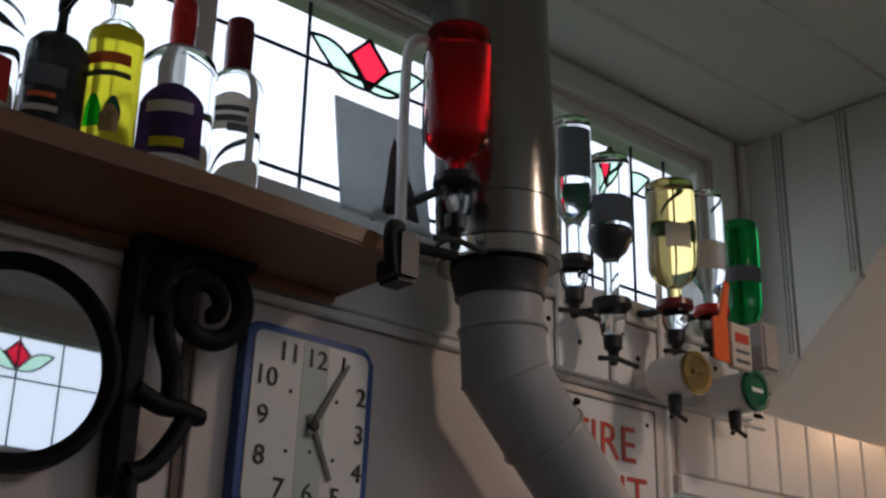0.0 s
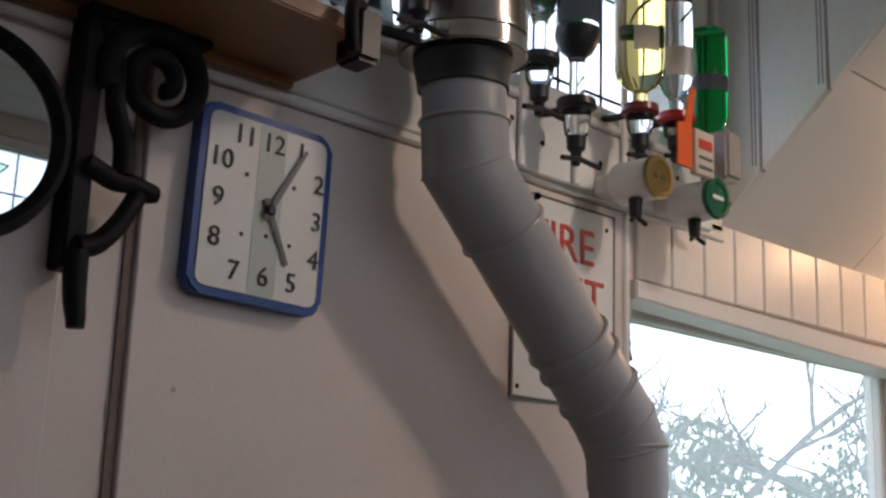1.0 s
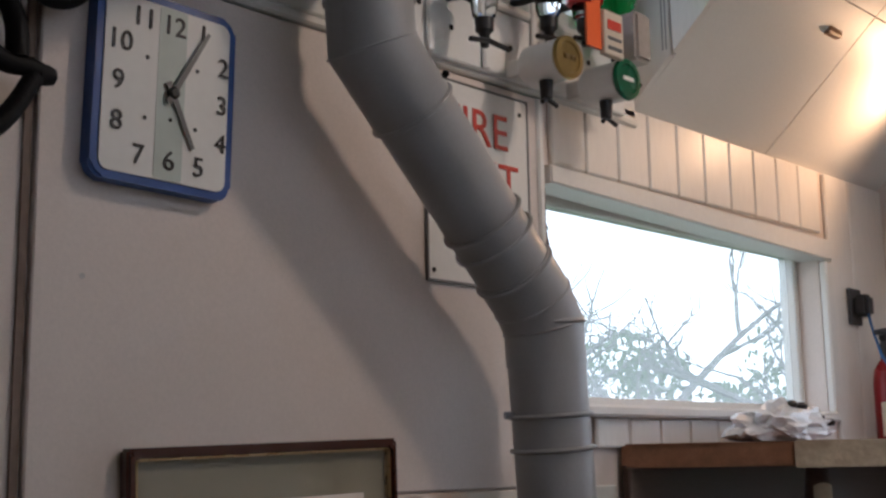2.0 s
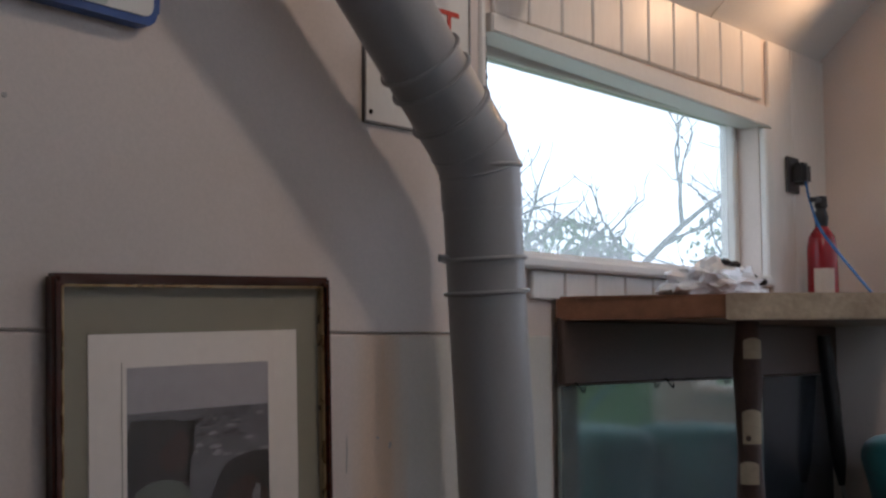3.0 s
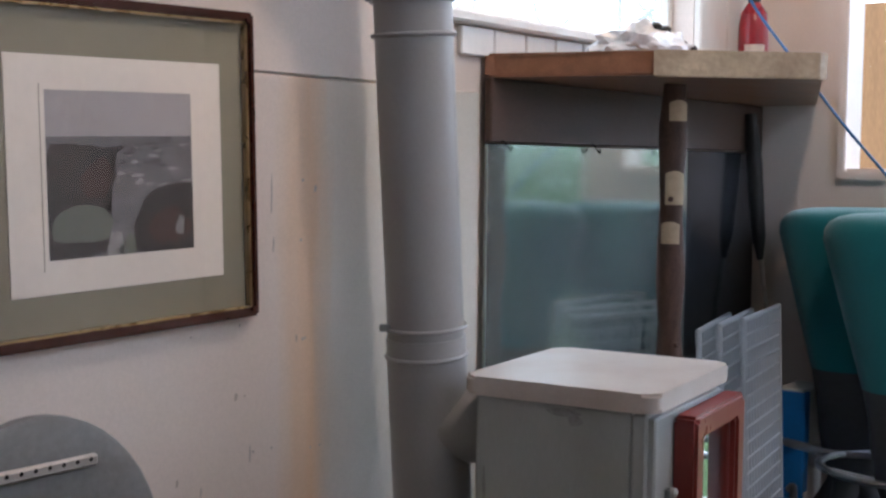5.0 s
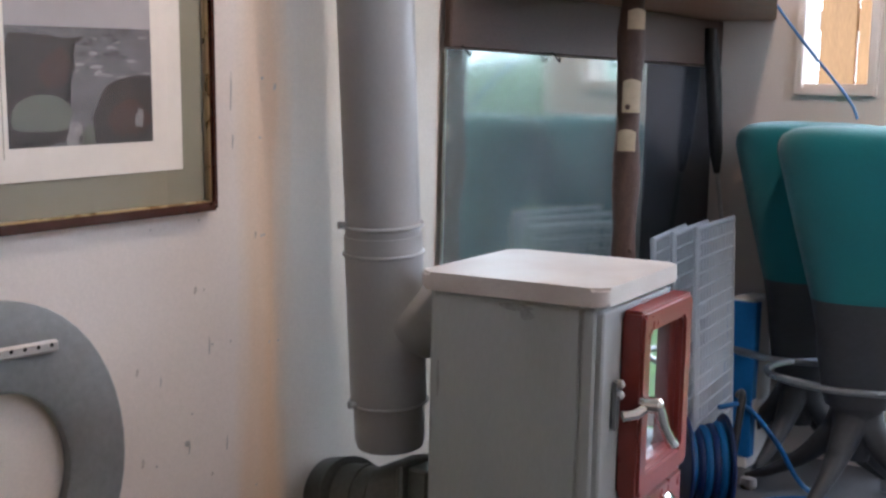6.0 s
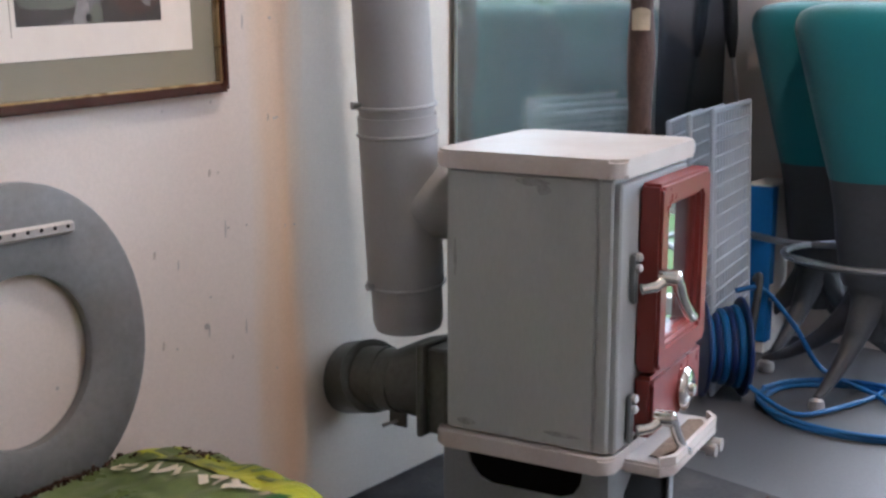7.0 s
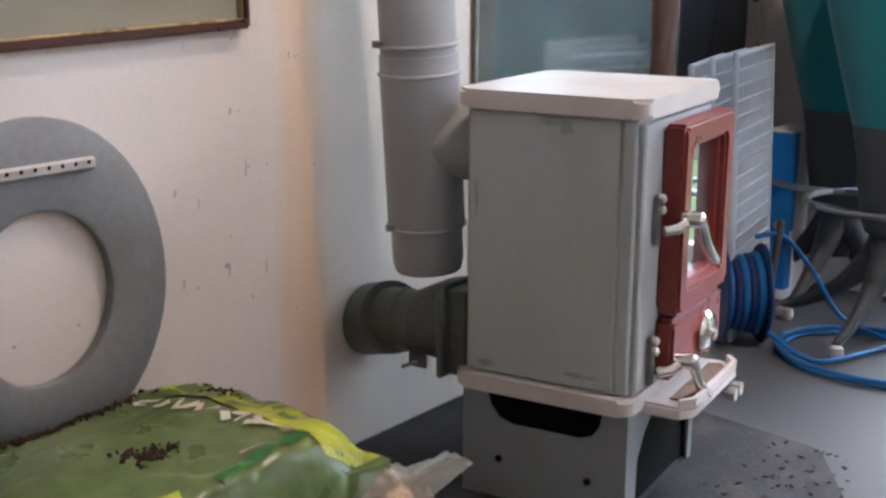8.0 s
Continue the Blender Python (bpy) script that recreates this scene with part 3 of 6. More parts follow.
leaded_light(win1, 0.998, 1.54, LZ0 + 0.03, LZ1 - 0.028, yl, (1.172, 1.41), (2.015, 2.215), (1.291,))
leaded_light(win1, 1.58, LX1 - 0.028, LZ0 + 0.03, LZ1 - 0.028, yl, (1.7, 1.82, 1.94, 2.04), (2.015, 2.215), (1.88,))

win3 = thing("window_3", (1.6, SOUTH - 0.04, 1.93), "leaded window with ruby diamonds and green leaves", "window", kind="structure")
part("window_frame", frame_bm(SX0, SX1, 1.93, 2.34, 0.03, SOUTH - 0.07, SOUTH - 0.01), "trim", win3)
leaded_light(win3, SX0 + 0.03, SX1 - 0.03, 1.96, 2.31, SOUTH - 0.04, (0.74, 0.88, 1.06, 1.2, 1.34, 1.485, 1.63, 1.77, 1.91, 2.06, 2.2, 2.4), (1.965, 2.172), (1.06, 1.628, 2.2))
# guessed window, out of view; its size sets how much fill daylight enters
win4 = thing("window_4", (1.6, SOUTH - 0.04, SZ0), "plain white framed window, guessed out of view", "window", kind="structure")
part("window_frame", frame_bm(1.9, 2.4, SZ0, SZ1, 0.04, SOUTH - 0.08, SOUTH - 0.01), "trim", win4)
part("pane", box(1.94, 2.36, SOUTH - 0.052, SOUTH - 0.05, SZ0 + 0.04, SZ1 - 0.04), "pane", win4).visible_shadow = False

# ---- big plain window and the east openings ----
win2 = thing("window_2", (2.5, W + 0.05, GZ0), "white framed plain window over the plank counter", "window", kind="structure")
part("window_frame", frame_bm(GX0, GX1, GZ0, GZ1, 0.02, W + 0.055, W + 0.095, bevel=0.003), "trim", win2)
part("pane", box(GX0 + 0.02, GX1 - 0.02, W + 0.074, W + 0.076, GZ0 + 0.02, GZ1 - 0.02), "hazy", win2).visible_shadow = False
part("architrave", prism([(GX0, GZ1 - 0.004), (GX1 + 0.034, GZ1 - 0.032), (GX1 + 0.034, GZ1 + 0.018), (GX0, GZ1 + 0.03)], W - 0.021, W + 0.05, "y", bevel=0.003), "trim", win2)
part("architrave", box(GX1, GX1 + 0.034, W - 0.02, W, GZ0 - 0.02, GZ1 - 0.034, 0.004), "trim", win2)
part("window_sill", box(GX0 + 0.02, GX1, W - 0.03, W + 0.05, GZ0 - 0.02, GZ0 + 0.002, 0.005), "trim", win2)
win5 = thing("window_5", (EAST + 0.05, 0.8, EZ0), "narrow white framed window in the end wall", "window", kind="structure")
part("window_frame", frame_bm(EY0 - 0.02, EY1 + 0.02, EZ0 - 0.03, EZ1 + 0.02, 0.022, EAST - 0.018, EAST, "x", 0.003), "wall", win5)
part("pane", box(EAST + 0.05, EAST + 0.052, EY0, EY1, EZ0, EZ1), "pane", win5).visible_shadow = False
door = thing("door_1", (EAST + 0.05, 0.1, FLOOR), "white framed glazed door in the end wall", "door", kind="structure")
part("door_frame", frame_bm(DY0, DY1, 0.04, DZ1, 0.05, EAST + 0.02, EAST + 0.07, "x", 0.003), "trim", door)
part("door_rail", box(EAST + 0.025, EAST + 0.065, DY0 + 0.05, DY1 - 0.05, 0.32, 0.4, 0.003), "trim", door)
part("pane", box(EAST + 0.044, EAST + 0.046, DY0 + 0.05, DY1 - 0.05, 0.09, DZ1 - 0.05), "pane", door).visible_shadow = False

# ---- outdoors ----
bm = bmesh.new()
for x0, x1, y0, y1 in ((-300, 300, W + 0.1, 300), (-300, 300, -300, SOUTH - 0.1), (EAST + 0.1, 300, SOUTH - 0.1, W + 0.1), (-300, WEST - 0.1, SOUTH - 0.1, W + 0.1)):
    box(x0, x1, y0, y1, -0.3, -0.1, 0, bm)
bmesh.ops.remove_doubles(bm, verts=bm.verts, dist=0.001)
ground = single("ground", bm, "grass", "damp green lawn outside", "lawn", "structure")

bm = bmesh.new()
lo_ring, hi_ring = [], []
for k in range(48):
    a = 2 * math.pi * k / 48
    lo_ring.append(bm.verts.new((60 * math.cos(a), 60 * math.sin(a), -0.2)))
    hi_ring.append(bm.verts.new((60 * math.cos(a), 60 * math.sin(a), 44)))
for k in range(48):
    bm.faces.new((lo_ring[k], hi_ring[k], hi_ring[(k + 1) % 48], lo_ring[(k + 1) % 48]))
backdrop = single("backdrop", bm, "sky", "bright white overcast sky", "sky", "structure")

# ---- flue ----
flue = thing("stove_flue", (1.86, 1.02, 0.33), "grey enamelled stove pipe with two bends and a stainless upper length", "flue pipe")
PA, PB, PC, PD = (1.409, 1.02, 1.85), (1.419, 1.02, 1.722), (1.778, 1.02, 1.372), (1.857, 1.02, 0.352)
R = 0.0605


def along(a, b, t):
    return tuple(a[i] + (b[i] - a[i]) * t for i in range(3))


part("upper_pipe", tube([PA, along(PA, PB, 0.75)], R, 40), "flue", flue, smooth=True)
part("upper_bend", tube([along(PA, PB, 0.45), PB, along(PB, PC, 0.22)], R + 0.002, 40), "flue", flue, smooth=True)
part("sloping_pipe", tube([along(PB, PC, 0.2), along(PB, PC, 0.84)], R, 40), "flue", flue, smooth=True)
part("lower_bend", tube([along(PB, PC, 0.8), along(PB, PC, 0.93), along(PC, PD, 0.015), along(PC, PD, 0.075)], R + 0.002, 40), "flue", flue, smooth=True)
part("lower_pipe", tube([along(PC, PD, 0.07), along(PC, PD, 0.66)], R, 40), "flue", flue, smooth=True)
part("tee_pipe", tube([along(PC, PD, 0.655), along(PC, PD, 0.93)], R + 0.0025, 40), "flue", flue, smooth=True)
part("tee_cap", tube([along(PC, PD, 0.885), along(PC, PD, 0.985), along(PC, PD, 1.0)], [R - 0.002, R - 0.002, R - 0.006], 40), "flue", flue, smooth=True)


def ring(a, b, t, extra=0.0045, minor=0.0035):
    c, d = Vector(along(a, b, t)), (Vector(b) - Vector(a)).normalized()
    u = d.orthogonal().normalized()
    v = d.cross(u)
    pts = [c + (u * math.cos(x) + v * math.sin(x)) * (R + extra - 0.002) for x in [2 * math.pi * k / 40 for k in range(40)]]
    return tube(pts, minor, 8, closed=True)


for a, b, t in ((PA, PB, 0.5), (PB, PC, 0.215), (PB, PC, 0.62), (PB, PC, 0.69), (PB, PC, 0.815), (PC, PD, 0.012), (PC, PD, 0.15), (PC, PD, 0.2), (PC, PD, 0.64), (PC, PD, 0.684), (PC, PD, 0.926)):
    part("bead_ring", ring(a, b, t), "flue", flue, smooth=True)


def mitre(a, b, c, rad):
    """A raised seam where two lengths of pipe meet at an angle."""
    d1, d2 = (Vector(b) - Vector(a)).normalized(), (Vector(c) - Vector(b)).normalized()
    t = (d1 + d2).normalized()
    v = d1.cross(d2).normalized()
    u = t.cross(v) / t.dot(d1)
    return tube([Vector(b) + v * rad * math.cos(x) + u * rad * math.sin(x) for x in [2 * math.pi * k / 48 for k in range(48)]], 0.0022, 6, closed=True)


part("mitre_seam", mitre(PA, PB, PC, R + 0.002), "flue", flue, smooth=True)
for a, b, c in ((PB, along(PB, PC, 0.93), along(PC, PD, 0.015)), (along(PB, PC, 0.93), along(PC, PD, 0.015), PD)):
    part("mitre_seam", mitre(a, b, c, R + 0.002), "flue", flue, smooth=True)
for a, b, t, ang in ((PC, PD, 0.15, 150), (PC, PD, 0.64, 150), (PC, PD, 0.926, 160)):
    c = Vector(along(a, b, t))
    out = Vector((math.cos(radians(ang)), math.sin(radians(ang)), 0))
    part("clamp_screw", tube([c + out * (R - 0.002), c + out * (R + 0.014)], 0.006, 10), "flue", flue)
for t, da in ((0.14, 0), (0.17, 0.018)):
    c = Vector(along(PB, PC, t)) + Vector((0.035, -0.052, 0.012 + da))
    part("rivet", lathe([(0.006, 0.004), (0.004, -0.001), (0.001, -0.003)], c, 10, "y"), "iron", flue)
# side branch into the back of the stove
part("branch_pipe", tube([(1.842, 1.02, 0.563), (1.93, 0.892, 0.566)], 0.0615, 40), "flue", flue, smooth=True)
# stainless double-wall length above
UP0, UP1 = (1.405, 1.02, 1.878), (1.378, 1.02, 2.42)
part("stainless_pipe", tube([UP0, UP1], 0.091, 48), "steel", flue, "brushed stainless outer pipe", smooth=True)
part("locking_band", tube([along(UP0, UP1, 0.005), along(UP0, UP1, 0.045)], 0.0935, 48), "chrome", flue, "bright locking band", smooth=True)
part("locking_band", tube([along(UP0, UP1, 0.052), along(UP0, UP1, 0.062)], 0.0945, 48), "steel", flue, smooth=True)
part("seam", tube([along(UP0, UP1, 0.17), along(UP0, UP1, 0.173)], 0.0916, 48), "dark", flue, smooth=True)
part("adaptor", tube([(1.408, 1.02, 1.832), (1.4075, 1.02, 1.846), (1.407, 1.02, 1.852), (1.406, 1.02, 1.876)], [0.0655, 0.066, 0.068, 0.072], 48), "black", flue, "black adaptor collar", smooth=True)
part("ceiling_plate", lathe([(0.14, 0.0), (0.14, -0.006), (0.1, -0.012)], (1.379, 1.02, 2.408), 40), "steel", flue, smooth=True)

# ---- stove ----
SX, SY0, SY1, SXR = 1.80, 0.622, 0.905, 2.118
stove = thing("wood_stove", (1.96, 0.76, FLOOR), "small grey enamelled wood stove with red oxide door", "stove")
part("body", box(SX + 0.008, SXR - 0.008, SY0 + 0.008, SY1 - 0.006, 0.22, 0.643, 0.006, seg=2), "stove", stove)
part("side_panel", box(SX + 0.004, SX + 0.01, SY0 + 0.03, SY1 - 0.014, 0.226, 0.632, 0.002), "stove", stove)
part("corner_strip", box(SX + 0.003, SX + 0.012, SY0 + 0.006, SY0 + 0.027, 0.226, 0.632, 0.003), "stove", stove)
part("lid", prism(rounded(SX - 0.009, SXR + 0.013, SY0 - 0.012, SY1 + 0.008, 0.022), 0.635, 0.663, "z", bevel=0.005), "stove_lid", stove, "pale dusty top plate", smooth=True)
part("base_plate", prism(rounded(SX - 0.008, SXR + 0.008, SY0 - 0.004, SY1 + 0.008, 0.02), 0.196, 0.222, "z", bevel=0.004), "stove_lid", stove, smooth=True)
part("ash_lip", prism([(SX + 0.05, SY0 + 0.0), (SXR - 0.02, SY0 + 0.0), (SXR - 0.02, SY0 - 0.06), (SXR - 0.042, SY0 - 0.078), (SX + 0.072, SY0 - 0.078), (SX + 0.05, SY0 - 0.06)], 0.186, 0.206, "z", bevel=0.004), "stove_lid", stove, smooth=True)
bm = prism([(SX + 0.05, SY0 - 0.06), (SX + 0.072, SY0 - 0.078), (SXR - 0.042, SY0 - 0.078), (SXR - 0.02, SY0 - 0.06), (SXR - 0.026, SY0 - 0.056), (SXR - 0.045, SY0 - 0.071), (SX + 0.075, SY0 - 0.071), (SX + 0.056, SY0 - 0.056)], 0.204, 0.218, "z")
part("lip_rim", bm, "stove_lid", stove)
part("front_plate", box(SX + 0.012, SXR - 0.012, SY0 - 0.004, SY0 + 0.01, 0.226, 0.626, 0.003), "stove", stove)
# upper door with a glazed opening
dy = SY0 - 0.004
DX0, DX1, DZ0, DZ2 = SX + 0.082, SXR + 0.0, 0.334, 0.62
sdoor = part("door", frame_bm(DX0, DX1, DZ0, DZ2, 0.036, dy - 0.036, dy, bevel=0.005), "oxide", stove, "red oxide cast door", smooth=False)
part("door_glass", box(DX0 + 0.032, DX1 - 0.032, dy - 0.012, dy - 0.008, DZ0 + 0.032, DZ2 - 0.032), "doorglass", sdoor, "sooty reflecting door glass")
part("door_rim", frame_bm(DX0 + 0.034, DX1 - 0.034, DZ0 + 0.034, DZ2 - 0.034, 0.008, dy - 0.023, dy - 0.008, bevel=0.002), "oxide", sdoor)
adoor = part("ash_door", box(DX0, DX1, dy - 0.03, dy, 0.232, 0.328, 0.006, seg=2), "oxide", stove, "red oxide ash door")
part("door_trim", box(DX0, DX1 - 0.004, dy - 0.029, dy - 0.024, 0.312, 0.321, 0.002), "oxide", adoor)
wheel = part("air_wheel", lathe([(0.034, 0.0), (0.036, -0.006), (0.03, -0.012), (0.012, -0.014), (0.01, -0.02), (0.004, -0.022)], (DX0 + 0.148, dy - 0.03, 0.272), 28, "y"), "chrome", adoor, "bright spin-wheel air control", smooth=True)
for hz, owner in ((0.482, sdoor), (0.268, adoor)):
    lever = smooth_path([(DX0 - 0.004, dy - 0.056, hz + 0.006), (DX0 + 0.012, dy - 0.06, hz - 0.008), (DX0 + 0.026, dy - 0.063, hz - 0.034), (DX0 + 0.046, dy - 0.066, hz - 0.056), (DX0 + 0.064, dy - 0.066, hz - 0.068)], 6)
    n = len(lever) - 1
    handle = part("handle", tube(lever, [0.0105 - 0.0015 * math.sin(math.pi * k / n) - 0.001 * k / n for k in range(n + 1)], 14), "chrome", owner, "polished curved lever handle", smooth=True)
    part("handle_boss", lathe([(0.012, 0.014), (0.0125, -0.006), (0.011, -0.014), (0.006, -0.018), (0.001, -0.019)], (DX0 - 0.004, dy - 0.052, hz + 0.004), 18, "y"), "chrome", handle, smooth=True)
    part("latch_bar", tube([(DX0 - 0.034, dy - 0.02, hz - 0.012), (DX0 - 0.022, dy - 0.036, hz - 0.008), (DX0 - 0.004, dy - 0.046, hz + 0.002)], [0.0085, 0.009, 0.009], 12), "chrome", handle, smooth=True)
    part("keeper", box(DX0 - 0.033, DX0 - 0.024, dy - 0.012, dy - 0.001, hz - 0.036, hz + 0.04, 0.003, seg=2), "stand", stove)
    for k in (0.018, 0.034):
        part("keeper_bolt", lathe([(0.007, 0.002), (0.007, -0.004), (0.003, -0.007)], (DX0 - 0.0285, dy - 0.012, hz + k), 10, "y"), "zinc", stove)
for bx in (DX1 - 0.03, DX1 - 0.06):
    part("adjuster_screw", tube([(bx, SY0 - 0.03, 0.168), (bx, SY0 - 0.078, 0.166), (bx, SY0 - 0.079, 0.166)], 0.005, 10), "zinc", stove)
    part("screw_knob", tube([(bx, SY0 - 0.07, 0.166), (bx, SY0 - 0.086, 0.166)], 0.011, 12), "zinc", stove)
for sy, sz, sw, sh in ((0.752, 0.622, 0.028, 0.006), (0.735, 0.612, 0.012, 0.008), (0.88, 0.5, 0.003, 0.03), (0.7, 0.245, 0.03, 0.004), (0.86, 0.24, 0.016, 0.006)):
    pts = smooth_path([(sy - sw, sz, 0), (sy, sz + sh, 0), (sy + sw, sz + sh * 0.3, 0), (sy + sw * 0.4, sz - sh, 0), (sy - sw * 0.6, sz - sh * 0.7, 0)], 4, closed=True)
    part("smudge_mark", prism([(p.x, p.y) for p in pts], SX + 0.0035, SX + 0.0042, "x"), "stovesmudge", stove, "grey soot smudge")
# stand: side sheets with a rounded cut-out
for sx in (SX + 0.004, SXR - 0.008):
    bm = bmesh.new()
    hole = [(0.858, 0.196), (0.852, 0.172), (0.836, 0.154), (0.814, 0.146), (0.7, 0.146), (0.68, 0.154), (0.668, 0.172), (0.664, 0.196)]
    outer = [(SY1 - 0.005, 0.196)] + hole + [(SY0 + 0.002, 0.196), (SY0 + 0.002, FLOOR + 0.001), (SY1 - 0.005, FLOOR + 0.001)]
    prism(outer, sx, sx + 0.004, "x", bm)
    part("stand_side", bm, "stand", stove)
# dark metal on stand_back and heat_shelf carries the shade under the stove
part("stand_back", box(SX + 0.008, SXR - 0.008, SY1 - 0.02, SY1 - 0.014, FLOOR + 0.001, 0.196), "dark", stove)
part("stand_front", prism([(SX + 0.008, 0.196), (SX + 0.17, 0.196), (SX + 0.12, 0.176), (SX + 0.075, 0.145), (SX + 0.05, 0.11), (SX + 0.046, FLOOR + 0.01), (SX + 0.008, FLOOR + 0.01)], SY0 + 0.002, SY0 + 0.006, "y"), "stand", stove)
part("stand_front", prism([(SXR - 0.008, 0.196), (SXR - 0.07, 0.196), (SXR - 0.03, 0.16), (SXR - 0.022, FLOOR + 0.01), (SXR - 0.008, FLOOR + 0.01)], SY0 + 0.002, SY0 + 0.006, "y"), "stand", stove)
# added black box that stands in for the shade inside the stand
part("hollow_fill", box(SX + 0.012, SXR - 0.012, SY0 + 0.012, SY1 - 0.024, FLOOR + 0.014, 0.19, 0.003), "shadeblack", stove, "black filler for the shaded hollow of the stand")
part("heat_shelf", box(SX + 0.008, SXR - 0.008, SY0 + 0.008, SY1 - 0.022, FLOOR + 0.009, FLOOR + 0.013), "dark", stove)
for by, bz in ((0.835, 0.085), (0.685, 0.08)):
    part("bolt", lathe([(0.006, 0.0), (0.006, -0.003), (0.002, -0.005)], (SX + 0.004, by, bz), 8, "x"), "iron", stove)
part("ash_layer", prism([(SX + 0.08, SY0 - 0.034), (SXR - 0.05, SY0 - 0.034), (SXR - 0.04, SY0 - 0.052), (SXR - 0.06, SY0 - 0.066), (SX + 0.12, SY0 - 0.064), (SX + 0.08, SY0 - 0.05)], 0.2065, 0.2085, "z"), "ash", stove, "brown ash on the lip")
# air duct from the wall to the back of the stove
duct = thing("air_duct", (1.87, 1.1, FLOOR), "dark galvanised air intake duct elbow between wall and stove", "duct")
part("wall_collar", tube([(1.862, W - 0.012, 0.235), (1.83, 1.075, 0.262)], 0.062, 32), "galv", duct, "dark wall collar", smooth=True)
part("sleeve", tube([(1.835, 1.09, 0.258), (1.838, 1.02, 0.262)], 0.052, 32), "galv", duct, smooth=True)
part("elbow", tube([(1.838, 1.03, 0.262), (1.845, 1.0, 0.266), (1.862, 0.972, 0.27), (1.868, 0.95, 0.272)], [0.05, 0.06, 0.069, 0.072], 32), "galv", duct, smooth=True)
part("sleeve_bead", tube([(1.8362, 1.058, 0.26), (1.8366, 1.05, 0.2604)], 0.0545, 32), "galv", duct, smooth=True)
part("flange", box(1.785, 1.95, 0.938, 0.95, 0.195, 0.348, 0.003), "galv", duct)
part("box_adaptor", box(1.8, 1.94, 0.9, 0.939, 0.2, 0.342, 0.004), "galv", duct, "square adaptor to the stove")
part("clamp_tail", box(1.822, 1.828, 1.0, 1.035, 0.188, 0.212, 0.001), "galv", duct)
part("clamp_screw", tube([(1.8, 1.03, 0.192), (1.83, 1.015, 0.198)], 0.0035, 8), "zinc", duct)
hearth = single("hearth", prism([(1.6, 1.145), (2.3, 1.145), (2.34, 0.75), (2.3, 0.5), (2.14, 0.4), (1.8, 0.4), (1.64, 0.5), (1.56, 0.8)], FLOOR, FLOOR + 0.008, "z", bevel=0.002), "hearth", "dark ash-strewn slate hearth under the stove", "hearth")

for x, z, rr in ((1.54, 0.396, 0.005), (1.622, 0.375, 0.0022), (1.591, 0.541, 0.0022), (1.734, 0.526, 0.002), (1.629, 0.54, 0.002), (1.481, 0.374, 0.002), (1.686, 0.296, 0.002), (1.272, 0.368, 0.003), (1.173, 0.362, 0.003), (1.695, 0.946, 0.0025), (1.691, 0.854, 0.0025), (1.065, 1.382, 0.004), (1.695, 0.7, 0.0025), (1.55, 0.44, 0.002)):
    part("nail_head", lathe([(rr, 0.001), (rr * 0.9, -0.0006), (rr * 0.4, -0.001)], (x, W - 0.0122, z), 9, "y"), "zinc", north)
for x, z, hh in ((1.629, 0.926, 0.03), (1.633, 0.85, 0.012), (1.622, 0.38, 0.012), (1.585, 0.54, 0.014), (1.49, 0.5, 0.008), (1.545, 0.39, 0.012)):
    part("scuff_mark", prism([(x - 0.0016, z - hh), (x + 0.0004, z - hh * 0.9), (x + 0.0018, z), (x + 0.0006, z + hh), (x - 0.0008, z + hh * 0.6)], W - 0.01235, W - 0.0118, "y"), "zinc", north)

rs = random.Random(31)
for k in range(24):
    x, z = rs.uniform(1.3, 1.74), rs.uniform(0.24, 0.95)
    if x < 1.6 and z > 0.74 or x < 1.44 and z < 0.6:
        continue
    w, hh = rs.uniform(0.001, 0.0035), rs.uniform(0.001, 0.007)
    part("scuff_mark", prism([(x - w, z - hh), (x + w * 0.4, z - hh * 0.8), (x + w, z + hh * 0.2), (x + w * 0.3, z + hh), (x - w * 0.7, z + hh * 0.6)], W - 0.0123, W - 0.0118, "y"), "smudge", north)
# turn the finished stove a little towards the corner
pivot = Vector((1.795, 0.905, 0))
turn_m = Matrix.Translation(pivot + Vector((-0.018, -0.007, 0))) @ Matrix.Rotation(radians(8.0), 4, "Z") @ Matrix.Translation(-pivot)
stove.matrix_basis = turn_m @ stove.matrix_basis

# ---- clock ----
clock = thing("wall_clock", (1.175, W - 0.012, 1.51), "square white wall clock with a chipped blue rim", "clock")
CX0, CX1, CZ0, CZ1 = 1.054, 1.264, 1.5, 1.753
cy = W - 0.036
part("rim", prism(rounded(CX0, CX1, CZ0, CZ1, 0.02), cy, W - 0.013, "y", bevel=0.004), "blue", clock, "blue painted rim", smooth=True)
part("face", prism(rounded(CX0 + 0.011, CX1 - 0.011, CZ0 + 0.011, CZ1 - 0.011, 0.014), cy - 0.002, cy + 0.004, "y"), "face", clock, "white face")
CXM, CZM = 1.1645, 1.627
part("face_band", prism(rounded(CXM - 0.022, CXM + 0.02, CZ0 + 0.012, CZ1 - 0.012, 0.004), cy - 0.0026, cy, "y"), "faceband", clock, "pale green upright band")
for n in range(1, 13):
    a = radians(90 - 30 * n)
    k = 1 / max(abs(math.cos(a)), abs(math.sin(a)))
    letters(str(n), 0.037, (CXM + 0.0785 * k * math.cos(a), cy - 0.0034, CZM + 0.0905 * k * math.sin(a)), "ink", clock, "numeral")
for n in (2, 4, 6, 8, 10):
    a = radians(90 - 30 * n)
    part("dot", lathe([(0.003, 0.0), (0.0025, -0.001)], (CXM + 0.044 * math.cos(a), cy - 0.0026, CZM + (0.035 if n == 6 else 0.08) * math.sin(a)), 8, "y"), "ink", clock)


